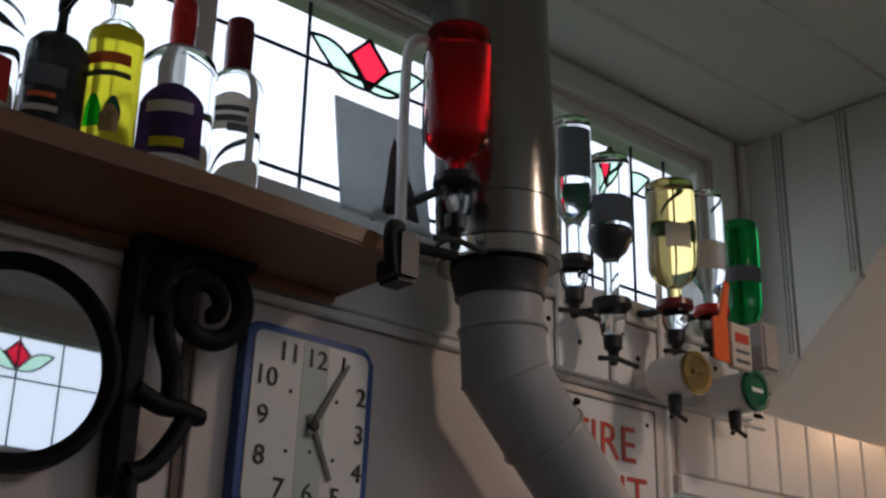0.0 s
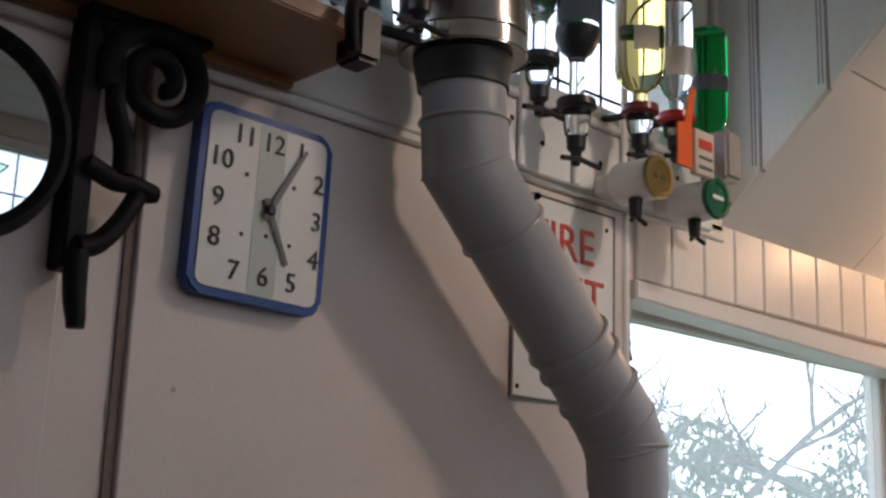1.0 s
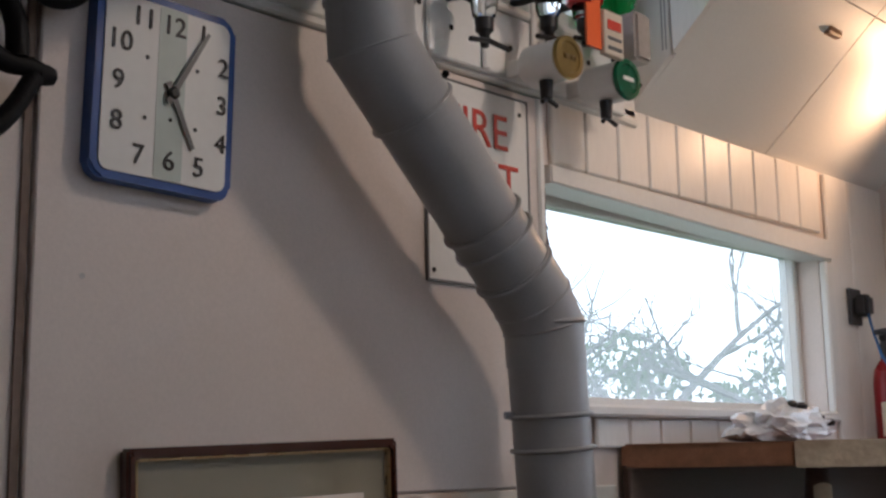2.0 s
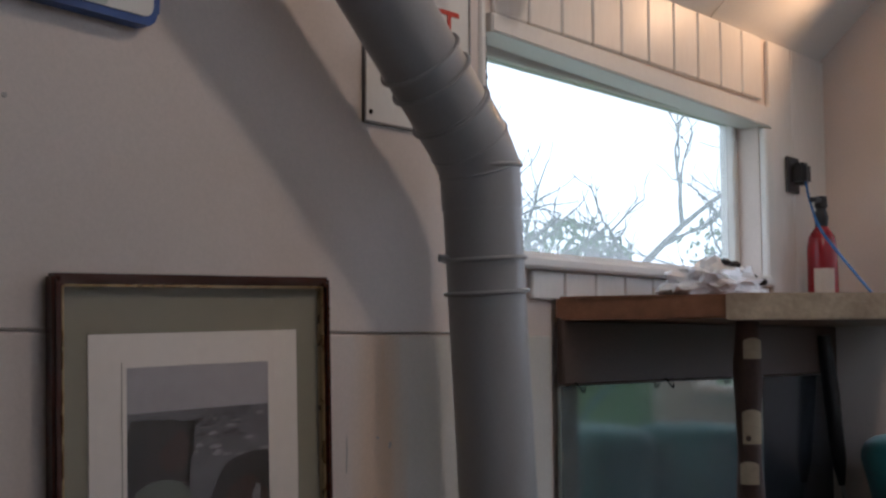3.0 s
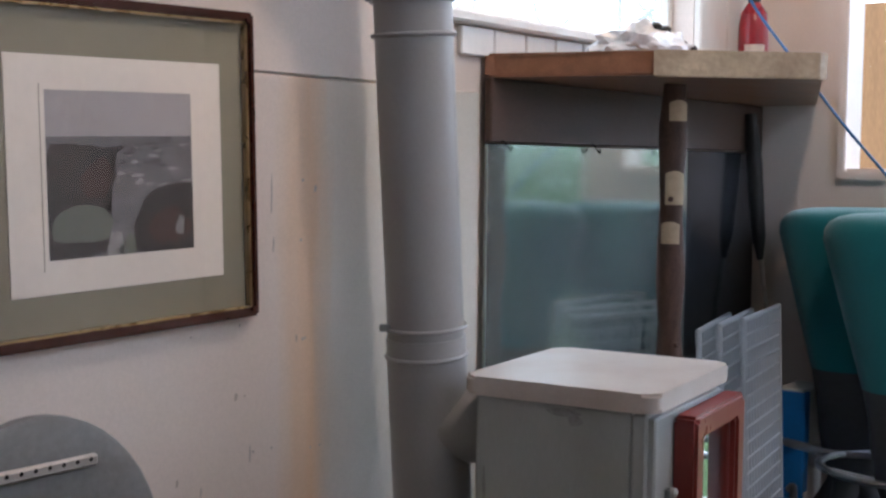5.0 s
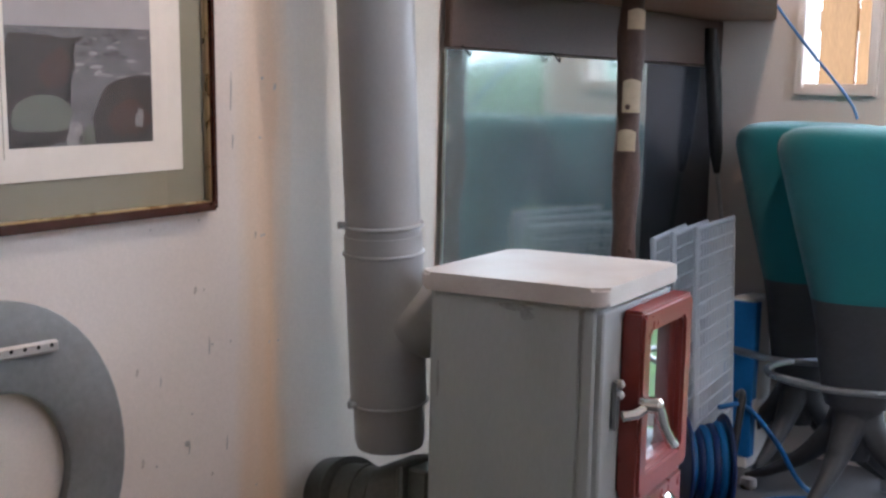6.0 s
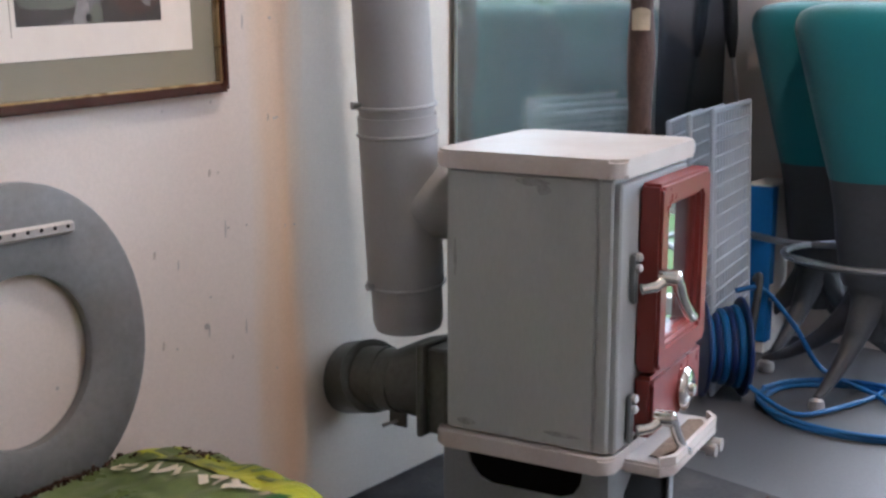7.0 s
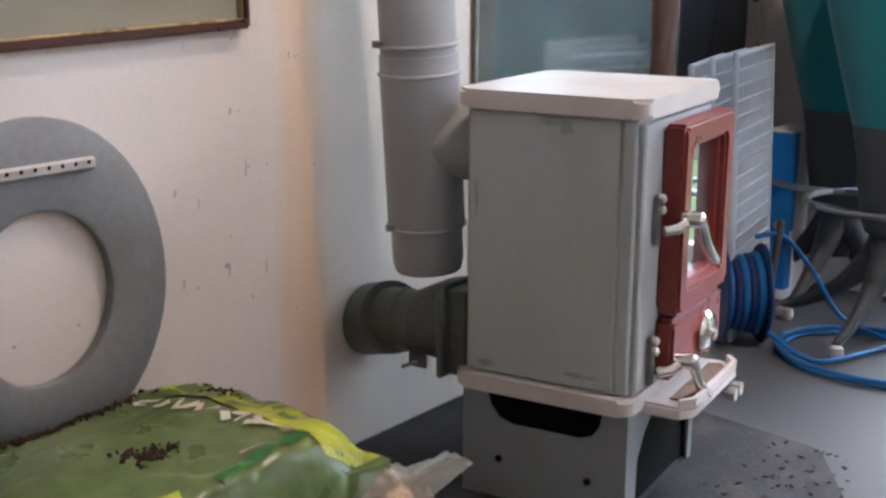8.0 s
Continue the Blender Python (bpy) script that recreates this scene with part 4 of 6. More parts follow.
def hand(angle, length, width, y, mname):
    a = radians(angle)
    d, s = Vector((math.cos(a), math.sin(a))), Vector((-math.sin(a), math.cos(a)))
    pts = [s * width * 0.5 - d * 0.016, d * length + s * width * 0.3, d * length - s * width * 0.3, -s * width * 0.5 - d * 0.016]
    return part(mname, prism([(CXM + p.x, CZM + p.y) for p in pts], y, y + 0.0012, "y"), "handgrey", clock)


hand(61.5, 0.106, 0.0085, cy - 0.009, "minute_hand")
hand(-63.5, 0.076, 0.0095, cy - 0.0065, "hour_hand")
part("hub", lathe([(0.008, 0.0), (0.008, -0.006), (0.005, -0.008)], (CXM, cy - 0.004, CZM), 16, "y"), "ink", clock)

clock.matrix_basis = Matrix.Translation((1.164, 0, 1.629)) @ Matrix.Rotation(radians(1.6), 4, "Y") @ Matrix.Translation((-1.16, 0, -1.63)) @ clock.matrix_basis

# ---- fire exit sign ----
sign = thing("exit_sign", (1.82, W - 0.012, 1.44), "white enamelled sign with red lettering, screwed to wall", "sign")
part("plate", prism(rounded(1.662, 1.915, 1.434, 1.77, 0.008), W - 0.0165, W - 0.0125, "y", bevel=0.001), "signwhite", sign)
part("border", frame_bm(1.66, 1.917, 1.432, 1.772, 0.0035, W - 0.018, W - 0.0124), "handgrey", sign)
letters("FIRE", 0.088, (1.863, W - 0.0175, 1.699), "redink", sign, "lettering", align="RIGHT")
letters("EXIT", 0.088, (1.888, W - 0.0175, 1.614), "redink", sign, "lettering", align="RIGHT")
for x, z in ((1.675, 1.45), (1.895, 1.744), (1.675, 1.756), (1.9, 1.45)):
    part("screw", lathe([(0.004, 0.0), (0.0035, -0.0015)], (x, W - 0.0166, z), 10, "y"), "iron", sign)

# ---- framed picture ----
PX0, PX1, PZ0, PZ1 = 1.126, 1.58, 0.748, 1.187
pic = thing("framed_picture", (1.36, W - 0.012, PZ0), "framed seascape print in double mount behind glass", "picture")
part("frame", frame_bm(PX0, PX1, PZ0, PZ1, 0.0135, W - 0.034, W - 0.0125, bevel=0.004), "mahogany", pic, "polished mahogany frame")
part("gilt_slip", frame_bm(PX0 + 0.013, PX1 - 0.013, PZ0 + 0.013, PZ1 - 0.013, 0.0032, W - 0.031, W - 0.016, bevel=0.001), "gold", pic, "gilt inner slip")
part("outer_mount", box(PX0 + 0.012, PX1 - 0.012, W - 0.019, W - 0.017, PZ0 + 0.012, PZ1 - 0.012), "greenmat", pic, "olive outer mount")
MX0, MX1, MZ0, MZ1 = 1.181, 1.521, 0.813, 1.112
part("inner_mount", frame_bm(MX0, MX1, MZ0, MZ1, 0.043, W - 0.0205, W - 0.0191), "whitemat", pic, "white inner mount")
for x0, x1 in ((MX0 + 0.042, MX0 + 0.055), (MX1 - 0.053, MX1 - 0.042)):
    part("mount_side", box(x0, x1, W - 0.0204, W - 0.0192, MZ0 + 0.042, MZ1 - 0.042), "whitemat", pic)
part("mount_line", box(MX0 + 0.047, MX0 + 0.0482, W - 0.0208, W - 0.0203, MZ0 + 0.03, MZ1 - 0.036), "greenmat", pic)
rx, rz, rw, rh = MX0 + 0.055, MZ0 + 0.043, 0.232, 0.213
part("print_sea", box(rx - 0.003, rx + rw + 0.003, W - 0.0196, W - 0.0192, rz - 0.003, rz + rh + 0.003), "sea", pic)
part("print_sky", box(rx, rx + rw, W - 0.0199, W - 0.0197, rz + 0.155, rz + rh), "skyprint", pic)
rp = random.Random(21)


def blot(points, depth, material, name, rough_by=0.0022, steps=5):
    """A painted shape with a ragged outline, kept inside the print."""
    line = smooth_path([(rx + u * rw, 0, rz + v * rh) for u, v in points], steps, closed=True)
    out = [(min(max(q.x + rp.uniform(-1, 1) * rough_by, rx), rx + rw), min(max(q.z + rp.uniform(-1, 1) * rough_by, rz), rz + rh)) for q in line]
    bm3 = bmesh.new()
    bm3.faces.new([bm3.verts.new((x, W - depth, z)) for x, z in out])
    bmesh.ops.triangulate(bm3, faces=list(bm3.faces))
    return part(name, bm3, material, pic)


blot([(0.0, 0.6), (0.12, 0.69), (0.3, 0.67), (0.52, 0.66), (0.4, 0.6), (0.45, 0.5), (0.38, 0.3), (0.4, 0.06), (0.2, 0.0), (0.0, 0.0)], 0.02, "rock", "print_rock")
blot([(0.22, 0.5), (0.36, 0.6), (0.42, 0.5), (0.36, 0.36), (0.24, 0.38)], 0.02015, "redrock", "print_rock")
blot([(0.62, 0.3), (0.7, 0.38), (0.86, 0.42), (1.0, 0.4), (1.0, 0.0), (0.6, 0.0), (0.57, 0.14)], 0.02, "rock", "print_rock")
blot([(0.7, 0.2), (0.85, 0.27), (0.97, 0.16), (0.9, 0.05), (0.7, 0.07)], 0.02015, "redrock", "print_rock", 0.004)
# rounded grey-green patch at the lower left
blot([(0.02, 0.17), (0.06, 0.26), (0.2, 0.32), (0.36, 0.29), (0.42, 0.2), (0.36, 0.1), (0.16, 0.1), (0.05, 0.11)], 0.0203, "greygreen", "print_patch", 0.001)
blot([(0.38, 0.02), (0.4, 0.12), (0.46, 0.14), (0.49, 0.04), (0.44, 0.0)], 0.0204, "foam", "print_foam")
blot([(0.46, 0.04), (0.52, 0.12), (0.57, 0.1), (0.56, 0.0), (0.48, 0.0)], 0.0204, "greygreen", "print_moss")
blot([(0.86, 0.12), (0.89, 0.22), (0.93, 0.2), (0.92, 0.1)], 0.0205, "foam", "print_foam", 0.003)
for k in range(34):
    u, v, ln = rp.uniform(0.42, 0.92), rp.uniform(0.4, 0.72), rp.uniform(0.03, 0.11)
    blot([(u, v), (u + ln * 0.5, v + 0.012), (u + ln, v), (u + ln * 0.5, v - 0.008)], 0.0198 + 0.000004 * k, "foam" if k % 2 else "sea_dark", "print_wave", 0.001, 3)
part("picture_glass", box(PX0 + 0.017, PX1 - 0.017, W - 0.027, W - 0.0255, PZ0 + 0.017, PZ1 - 0.017), "glass", pic).visible_shadow = False
# it hangs a little askew
hang = Matrix.Translation((1.578, 0, 1.0)) @ Matrix.Rotation(radians(-1.6), 4, "Y") @ Matrix.Translation((-1.578, 0, -1.0))
pic.matrix_basis = hang @ pic.matrix_basis

# ---- shelf, bracket, mirror ----
shelf = thing("bottle_shelf", (0.5, 1.04, 1.82), "varnished pine shelf under the leaded window", "shelf")
part("board", prism([(-0.25, W - 0.013), (-0.25, 0.955), (0.9, 0.944), (1.13, 0.955), (1.17, 0.97), (1.2, 1.0), (1.212, 1.04), (1.212, W - 0.013)], 1.82, 1.845, "z", bevel=0.003), "shelf", shelf)
part("under_batten", box(-0.25, 1.2, W - 0.034, W - 0.019, 1.8065, 1.8195, 0.002), "shelf", shelf)

bracket = thing("shelf_bracket", (0.905, 1.12, 1.43), "black wrought iron scroll bracket under the pine shelf", "bracket")
by = 1.115


def iron(points, r, name, steps=6):
    pts = smooth_path([(x, by, z) for x, z in points], steps)
    rs = r if not hasattr(r, "__len__") else [r[0] + (r[1] - r[0]) * k / (len(pts) - 1) for k in range(len(pts))]
    return part(name, tube(pts, rs, 10), "iron", bracket, smooth=True)


part("wall_bar", box(0.883, 0.911, by, W - 0.0125, 1.5, 1.819, 0.004), "iron", bracket)
iron([(0.899, 1.52), (0.902, 1.47), (0.906, 1.445), (0.907, 1.432)], (0.015, 0.01), "bar_tip")
part("top_bar", box(0.88, 1.05, by - 0.012, W - 0.02, 1.8065, 1.819, 0.003), "iron", bracket)
turns = [k / 70 for k in range(71)]
spiral = [(0.984 + (0.014 + 0.058 * t) * math.cos(3.5 * math.pi * t - 1.2), by, 1.75 + (0.014 + 0.058 * t) * math.sin(3.5 * math.pi * t - 1.2)) for t in turns]
part("scroll", tube(spiral, [0.011 + 0.005 * t for t in turns], 10), "iron", bracket, smooth=True)
iron([(0.91, 1.8), (0.925, 1.76), (0.93, 1.7), (0.945, 1.66), (0.948, 1.62)], (0.011, 0.014), "stay")
iron([(0.9, 1.625), (0.935, 1.612), (0.96, 1.612), (0.982, 1.606)], (0.013, 0.012), "leaf_end")
part("finial", lathe([(0.004, -0.016), (0.012, -0.01), (0.013, 0.0), (0.01, 0.01), (0.003, 0.014)], (0.984, by, 1.606), 12, "x"), "iron", bracket, smooth=True)
iron([(0.97, 1.602), (0.95, 1.565), (0.925, 1.535), (0.9, 1.525)], (0.012, 0.014), "brace")

mir = thing("round_mirror", (0.752, 1.13, 1.5), "round wall mirror in a thick black frame", "mirror")
mc = (0.758, 1.135, 1.637)
part("mirror_frame", lathe([(0.104, -0.004), (0.107, -0.014), (0.115, -0.02), (0.124, -0.016), (0.128, 0.0), (0.124, 0.022), (0.104, 0.022)], mc, 56, "y"), "iron", mir, smooth=True)
part("mirror_glass", lathe([(0.106, -0.0055), (0.106, -0.0045)], mc, 56, "y"), "mirror", mir)
redc = thing("round_sign", (0.76, W - 0.02, 1.28), "round white sign with a thick red rim", "sign")
part("rim", lathe([(0.055, -0.002), (0.058, -0.01), (0.076, -0.01), (0.08, 0.0), (0.08, 0.012), (0.055, 0.012)], (0.763, W - 0.02, 1.315), 48, "y"), "red", redc, smooth=True)
part("face", lathe([(0.057, -0.006), (0.057, -0.003)], (0.763, W - 0.02, 1.315), 48, "y"), "face", redc)

# ---- bottles on the shelf ----
SH = 1.845


def bottle(name, x, y, z, r, body, neck_r, neck, glass, label, cap="", cap_h=0.03, flip=1, shoulder=0.03, squash=1.0, group=""):
    """A bottle with its foot at z, or its upturned foot at z when flip is -1."""
    ob = thing(name, (x, y, z), label, "bottle", group)
    prof = [(r * 0.85, 0.0), (r * 0.97, 0.003), (r, 0.01), (r, body), (r * 0.94, body + shoulder * 0.3), (r * 0.68, body + shoulder * 0.7), (neck_r * 1.1, body + shoulder), (neck_r, body + shoulder + 0.01), (neck_r, body + shoulder + neck)]
    bm = lathe(prof, (x, y, z), 28, "z", flip)
    for v in bm.verts:
        v.co.y = y + (v.co.y - y) * squash
    part("glass", bm, glass, ob, smooth=True)
    if cap:
        h = body + shoulder + neck
        part("cap", lathe([(neck_r * 1.25, h - cap_h * 0.75), (neck_r * 1.3, h), (neck_r * 1.2, h + cap_h * 0.25), (neck_r, h + cap_h * 0.27)], (x, y, z), 22, "z", flip), cap, ob, smooth=True)
    return ob


def wrap(ob, x, y, r, z0, z1, material, turn=0, half=65, squash=1.0, arch=0.0, name="label"):
    """A curved label on a round bottle, with a flat or arched top."""
    bm = bmesh.new()
    lo, hi = [], []
    n = 14
    for k in range(n + 1):
        u = 2 * k / n - 1
        a = radians(-125 + turn + half * u)
        c, s = math.cos(a) * (r + 0.0007), math.sin(a) * (r + 0.0007) * squash
        lo.append(bm.verts.new((x + c, y + s, z0)))
        hi.append(bm.verts.new((x + c, y + s, z1 - arch * u * u)))
    for k in range(n):
        bm.faces.new((lo[k], lo[k + 1], hi[k + 1], hi[k]))
    geo = bmesh.ops.extrude_face_region(bm, geom=list(bm.faces))
    for v in [g for g in geo["geom"] if isinstance(g, bmesh.types.BMVert)]:
        v.co.x, v.co.y = x + (v.co.x - x) * 1.008, y + (v.co.y - y) * 1.008
    return part(name, bm, material, ob)


b1 = bottle("spirit_bottle", 0.622, 0.998, SH, 0.04, 0.115, 0.014, 0.07, "clear", "clear spirit bottle with a red label on the shelf", "red", group="bottles on the shelf")
wrap(b1, 0.622, 0.998, 0.04, SH + 0.012, SH + 0.062, "red")
wrap(b1, 0.622, 0.998, 0.0408, SH + 0.026, SH + 0.03, "greylabel", half=35, name="print_bar")
b2 = bottle("liqueur_bottle", 0.7, 0.99, SH, 0.036, 0.1, 0.006, 0.05, "darkglass", "dark oval liqueur flask with pale print", "black", squash=0.7, shoulder=0.03, group="bottles on the shelf")
wrap(b2, 0.7, 0.99, 0.0362, SH + 0.05, SH + 0.075, "greylabel", half=40, squash=0.7, name="print_bar")
wrap(b2, 0.7, 0.99, 0.0364, SH + 0.02, SH + 0.027, "cream", half=32, squash=0.7, name="print_bar")
wrap(b2, 0.7, 0.99, 0.0364, SH + 0.036, SH + 0.042, "orange", half=26, squash=0.7, name="print_bar")
part("loop", tube(smooth_path([(0.7, 0.99, 2.0), (0.705, 0.952, 2.02), (0.7, 0.95, 2.04)], 4), 0.003, 8), "black", b2)
b3 = bottle("lemon_liqueur_bottle", 0.764, 0.986, SH, 0.0315, 0.138, 0.011, 0.05, "clear", "clear lemon liqueur bottle in a bright yellow printed sleeve", "white", group="bottles on the shelf")
part("sleeve", lathe([(0.0318, 0.003), (0.0321, 0.004), (0.0321, 0.142), (0.031, 0.148)], (0.764, 0.986, SH), 32), "yellow", b3, "bright yellow sleeve", smooth=True)
wrap(b3, 0.764, 0.986, 0.0322, SH + 0.098, SH + 0.112, "orange", half=45, name="print_bar")
wrap(b3, 0.764, 0.986, 0.0322, SH + 0.082, SH + 0.089, "greylabel", half=48, name="print_bar")
wrap(b3, 0.764, 0.986, 0.0324, SH + 0.02, SH + 0.06, "greenglass", half=18, turn=-20, arch=0.02, name="print_leaf")
wrap(b3, 0.764, 0.986, 0.0326, SH + 0.03, SH + 0.058, "badge_green", half=16, turn=18, arch=0.016, name="print_leaf")
wrap(b3, 0.764, 0.986, 0.0329, SH + 0.014, SH + 0.048, "gold", half=18, turn=14, arch=0.014, name="print_fruit")
b4 = bottle("rum_bottle", 0.85, 0.994, SH, 0.046, 0.14, 0.0125, 0.045, "clear", "wide clear bottle with dark purple label and red cap", "red", 0.07, group="bottles on the shelf")
wrap(b4, 0.85, 0.994, 0.046, SH + 0.012, SH + 0.1, "purple", half=52, arch=0.02)
wrap(b4, 0.85, 0.994, 0.0466, SH + 0.064, SH + 0.078, "cream", half=34, name="print_bar")
wrap(b4, 0.85, 0.994, 0.0466, SH + 0.02, SH + 0.032, "yellow", half=24, name="print_bar")
b5 = bottle("spirit_bottle", 0.931, 0.998, SH, 0.036, 0.142, 0.014, 0.05, "clear", "clear bottle with cream label and maroon capsule", "maroon", 0.075, group="bottles on the shelf")
wrap(b5, 0.931, 0.998, 0.036, SH + 0.075, SH + 0.125, "cream", half=50, arch=0.012)
wrap(b5, 0.931, 0.998, 0.0366, SH + 0.1, SH + 0.107, "greylabel", half=34, name="print_bar")
wrap(b5, 0.931, 0.998, 0.0366, SH + 0.086, SH + 0.094, "greylabel", half=30, name="print_bar")
wrap(b5, 0.931, 0.998, 0.0366, SH + 0.072, SH + 0.083, "greylabel", half=20, turn=15, name="print_bar")

card = thing("picture_card", (1.26, 1.12, 1.934), "grey framed picture card leaning on the window sill", "picture")
bm = box(1.176, 1.345, 1.1, 1.106, 1.934, 2.128, 0.002)
bmesh.ops.rotate(bm, verts=bm.verts, cent=(1.26, 1.1, 1.934), matrix=Matrix.Rotation(radians(-9), 3, "X"))
part("card", bm, "card", card)
bm = prism([(1.25, 1.95), (1.32, 1.95), (1.315, 2.0), (1.3, 2.04), (1.285, 2.09), (1.272, 2.05), (1.262, 2.0)], 1.0992, 1.1, "y")
bmesh.ops.rotate(bm, verts=bm.verts, cent=(1.26, 1.1, 1.934), matrix=Matrix.Rotation(radians(-9), 3, "X"))
part("print", bm, "greylabel", card)

# ---- spirit optics ----
OB = "bottles on optics"


def optic(x, y, top, r, body, glass, label, cupmat="black", neck=0.035, drop=0.05, lbl=None, squash=1.0, shoulder=0.035):
    """An upturned bottle with its measure, spout and lever under it."""
    ob = bottle("optic_bottle", x, y, top, r, body, 0.013, neck, glass, label, flip=-1, group=OB, squash=squash, shoulder=shoulder)
    z = top - body - shoulder - neck
    cup = part("optic_cup", lathe([(0.02, 0.012), (0.032, 0.008), (0.033, -0.004), (0.024, -0.01)], (x, y, z), 22), cupmat, ob, smooth=True)
    part("measure", lathe([(0.024, -0.01), (0.022, -0.03), (0.019, -drop), (0.012, -drop - 0.006)], (x, y, z), 20), "clear", cup, "clear glass measure", smooth=True)
    part("spout", lathe([(0.016, -drop - 0.004), (0.015, -drop - 0.024), (0.009, -drop - 0.03), (0.007, -drop - 0.05), (0.004, -drop - 0.052)], (x, y, z), 16), "black", cup, smooth=True)
    part("lever", tube([(x - 0.045, y - 0.01, z - drop - 0.05), (x, y - 0.008, z - drop - 0.042), (x + 0.045, y - 0.012, z - drop - 0.048)], 0.0045, 8), "black", cup)
    part("clamp_arm", tube([(x, y, z), (x, (y + W) / 2, z), (x, W - 0.03, z + 0.004)], 0.007, 8), "black", cup)
    if lbl:
        m, z0, z1, half = lbl
        wrap(ob, x, y, r, z0, z1, m, half=half, squash=squash)
    return ob


optic(1.262, 0.955, 2.187, 0.0465, 0.165, "redglass", "upturned bottle of bright red liqueur on an optic", drop=0.045)
optic(1.612, 1.06, 2.205, 0.032, 0.15, "clear", "upturned clear spirit bottle with grey label on an optic", neck=0.07, drop=0.04, lbl=("greylabel", 2.09, 2.18, 55))
ob2 = optic(1.702, 1.06, 2.165, 0.036, 0.145, "clear", "upturned clear bottle with dark label and black shoulder", neck=0.085, drop=0.05, lbl=("greylabel", 2.035, 2.085, 75))
part("black_shoulder", lathe([(0.0365, 2.03), (0.038, 2.022), (0.037, 2.012), (0.027, 1.992), (0.016, 1.982), (0.015, 1.978)], (1.702, 1.06, 0), 26), "black", ob2, "black moulded shoulder", smooth=True)
optic(1.868, 1.06, 2.165, 0.044, 0.16, "yellowglass", "upturned ribbed bottle of golden spirit on an optic", "maroon", drop=0.04, lbl=("cream", 2.03, 2.075, 30))
optic(1.972, 1.06, 2.178, 0.031, 0.16, "clear", "upturned clear bottle with cream label on an optic", "red", drop=0.03, lbl=("cream", 2.02, 2.075, 60))
optic(2.072, 1.06, 2.145, 0.036, 0.17, "greenglass", "upturned green gin bottle on an optic", "black", neck=0.03, drop=0.04, lbl=("greylabel", 2.02, 2.05, 70))

rail = thing("optic_rail", (1.7, W - 0.02, 1.82), "white steel optic mounting rail with holes", "rail")
part("plate", box(1.52, 2.2, W - 0.03, W - 0.0125, 1.8, 1.915, 0.003), "white", rail)
part("end_box", box(2.04, 2.088, 1.0, 1.05, 1.845, 1.935, 0.006, seg=2), "zinc", rail, "beige end box")
for i in range(9):
    part("rail_hole", lathe([(0.005, 0.0), (0.005, -0.001)], (1.56 + 0.075 * i, W - 0.0302, 1.855 + 0.025 * (i % 2)), 10, "y"), "iron", rail)
for x in (1.655, 1.79, 1.92):
    part("upright", box(x - 0.008, x + 0.008, W - 0.04, W - 0.031, 1.8, 2.1, 0.003), "white", rail)
    part("clip", lathe([(0.012, 0.02), (0.02, 0.012), (0.02, -0.004), (0.01, -0.012)], (x, W - 0.05, 2.1), 14), "badge_green", rail)
stand = thing("optic_bracket", (1.2, 1.0, 1.846), "bent white strip bracket holding the red bottle's optic", "bracket")
part("strip", tube(smooth_path([(1.176, 0.97, 1.8), (1.178, 0.97, 1.9), (1.178, 0.97, 2.05), (1.182, 0.97, 2.13), (1.2, 0.972, 2.16), (1.225, 0.975, 2.165)], 5), 0.0075, 8), "white", stand, smooth=True)
part("clamp", box(1.16, 1.2, 0.95, 1.0, 1.79, 1.86, 0.006, seg=2), "black", stand)
part("clamp_knob", tube(smooth_path([(1.165, 0.955, 1.86), (1.14, 0.94, 1.85), (1.135, 0.935, 1.82), (1.14, 0.935, 1.785)], 5), 0.009, 10), "iron", stand, smooth=True)
part("collar_arm", tube([(1.18, 0.97, 1.845), (1.262, 0.955, 1.845)], 0.008, 8), "iron", stand)

# the two branded drum measures and the printed boxes become plain shapes
for x, z, m, lab in ((1.855, 1.806, "brass", "white drum measure with a brass end badge"), (2.022, 1.805, "badge_green", "white drum measure with a green end badge")):
    d = thing("drum_measure", (x, 1.08, z), lab, "measure", "drum measures")
    part("drum", lathe([(0.03, 0.078), (0.036, 0.07), (0.036, 0.0), (0.03, -0.004)], (x, 1.018, z), 30, "y"), "white", d, smooth=True)
    part("badge", lathe([(0.034, 0.0), (0.038, -0.004), (0.036, -0.01), (0.027, -0.011), (0.025, -0.008)], (x, 1.018, z), 30, "y"), m, d, smooth=True)
    part("badge_bar", box(x - 0.016, x + 0.016, 1.0075, 1.0095, z - 0.004, z + 0.004, 0.001), "white" if m != "brass" else "gold", d)
    part("mount_arm", box(x - 0.012, x + 0.012, 1.095, W - 0.031, z - 0.012, z + 0.02, 0.003), "white", d)
    part("outlet", lathe([(0.012, 0.0), (0.01, -0.03), (0.006, -0.034)], (x - 0.012, 1.05, z - 0.034), 14), "black", d)
    part("push_bar", tube([(x - 0.03, 1.045, z - 0.075), (x - 0.012, 1.05, z - 0.064), (x + 0.01, 1.045, z - 0.075)], 0.004, 8), "black", d)
tag = thing("card_tag", (2.0, 1.03, 1.87), "orange folded card with a cream printed panel", "card")
part("orange_card", prism([(1.905, 1.84), (1.945, 1.84), (1.945, 1.92), (1.958, 1.985), (1.946, 1.99), (1.925, 1.92), (1.905, 1.915)], 1.008, 1.012, "y"), "orange", tag)
part("cream_panel", box(1.945, 2.0, 1.0, 1.014, 1.832, 1.912, 0.002), "cream", tag)
part("print_bar", box(1.953, 1.992, 0.9985, 0.9998, 1.878, 1.895), "redink", tag)
part("print_bar", box(1.953, 1.992, 0.9985, 0.9998, 1.86, 1.865), "greylabel", tag)
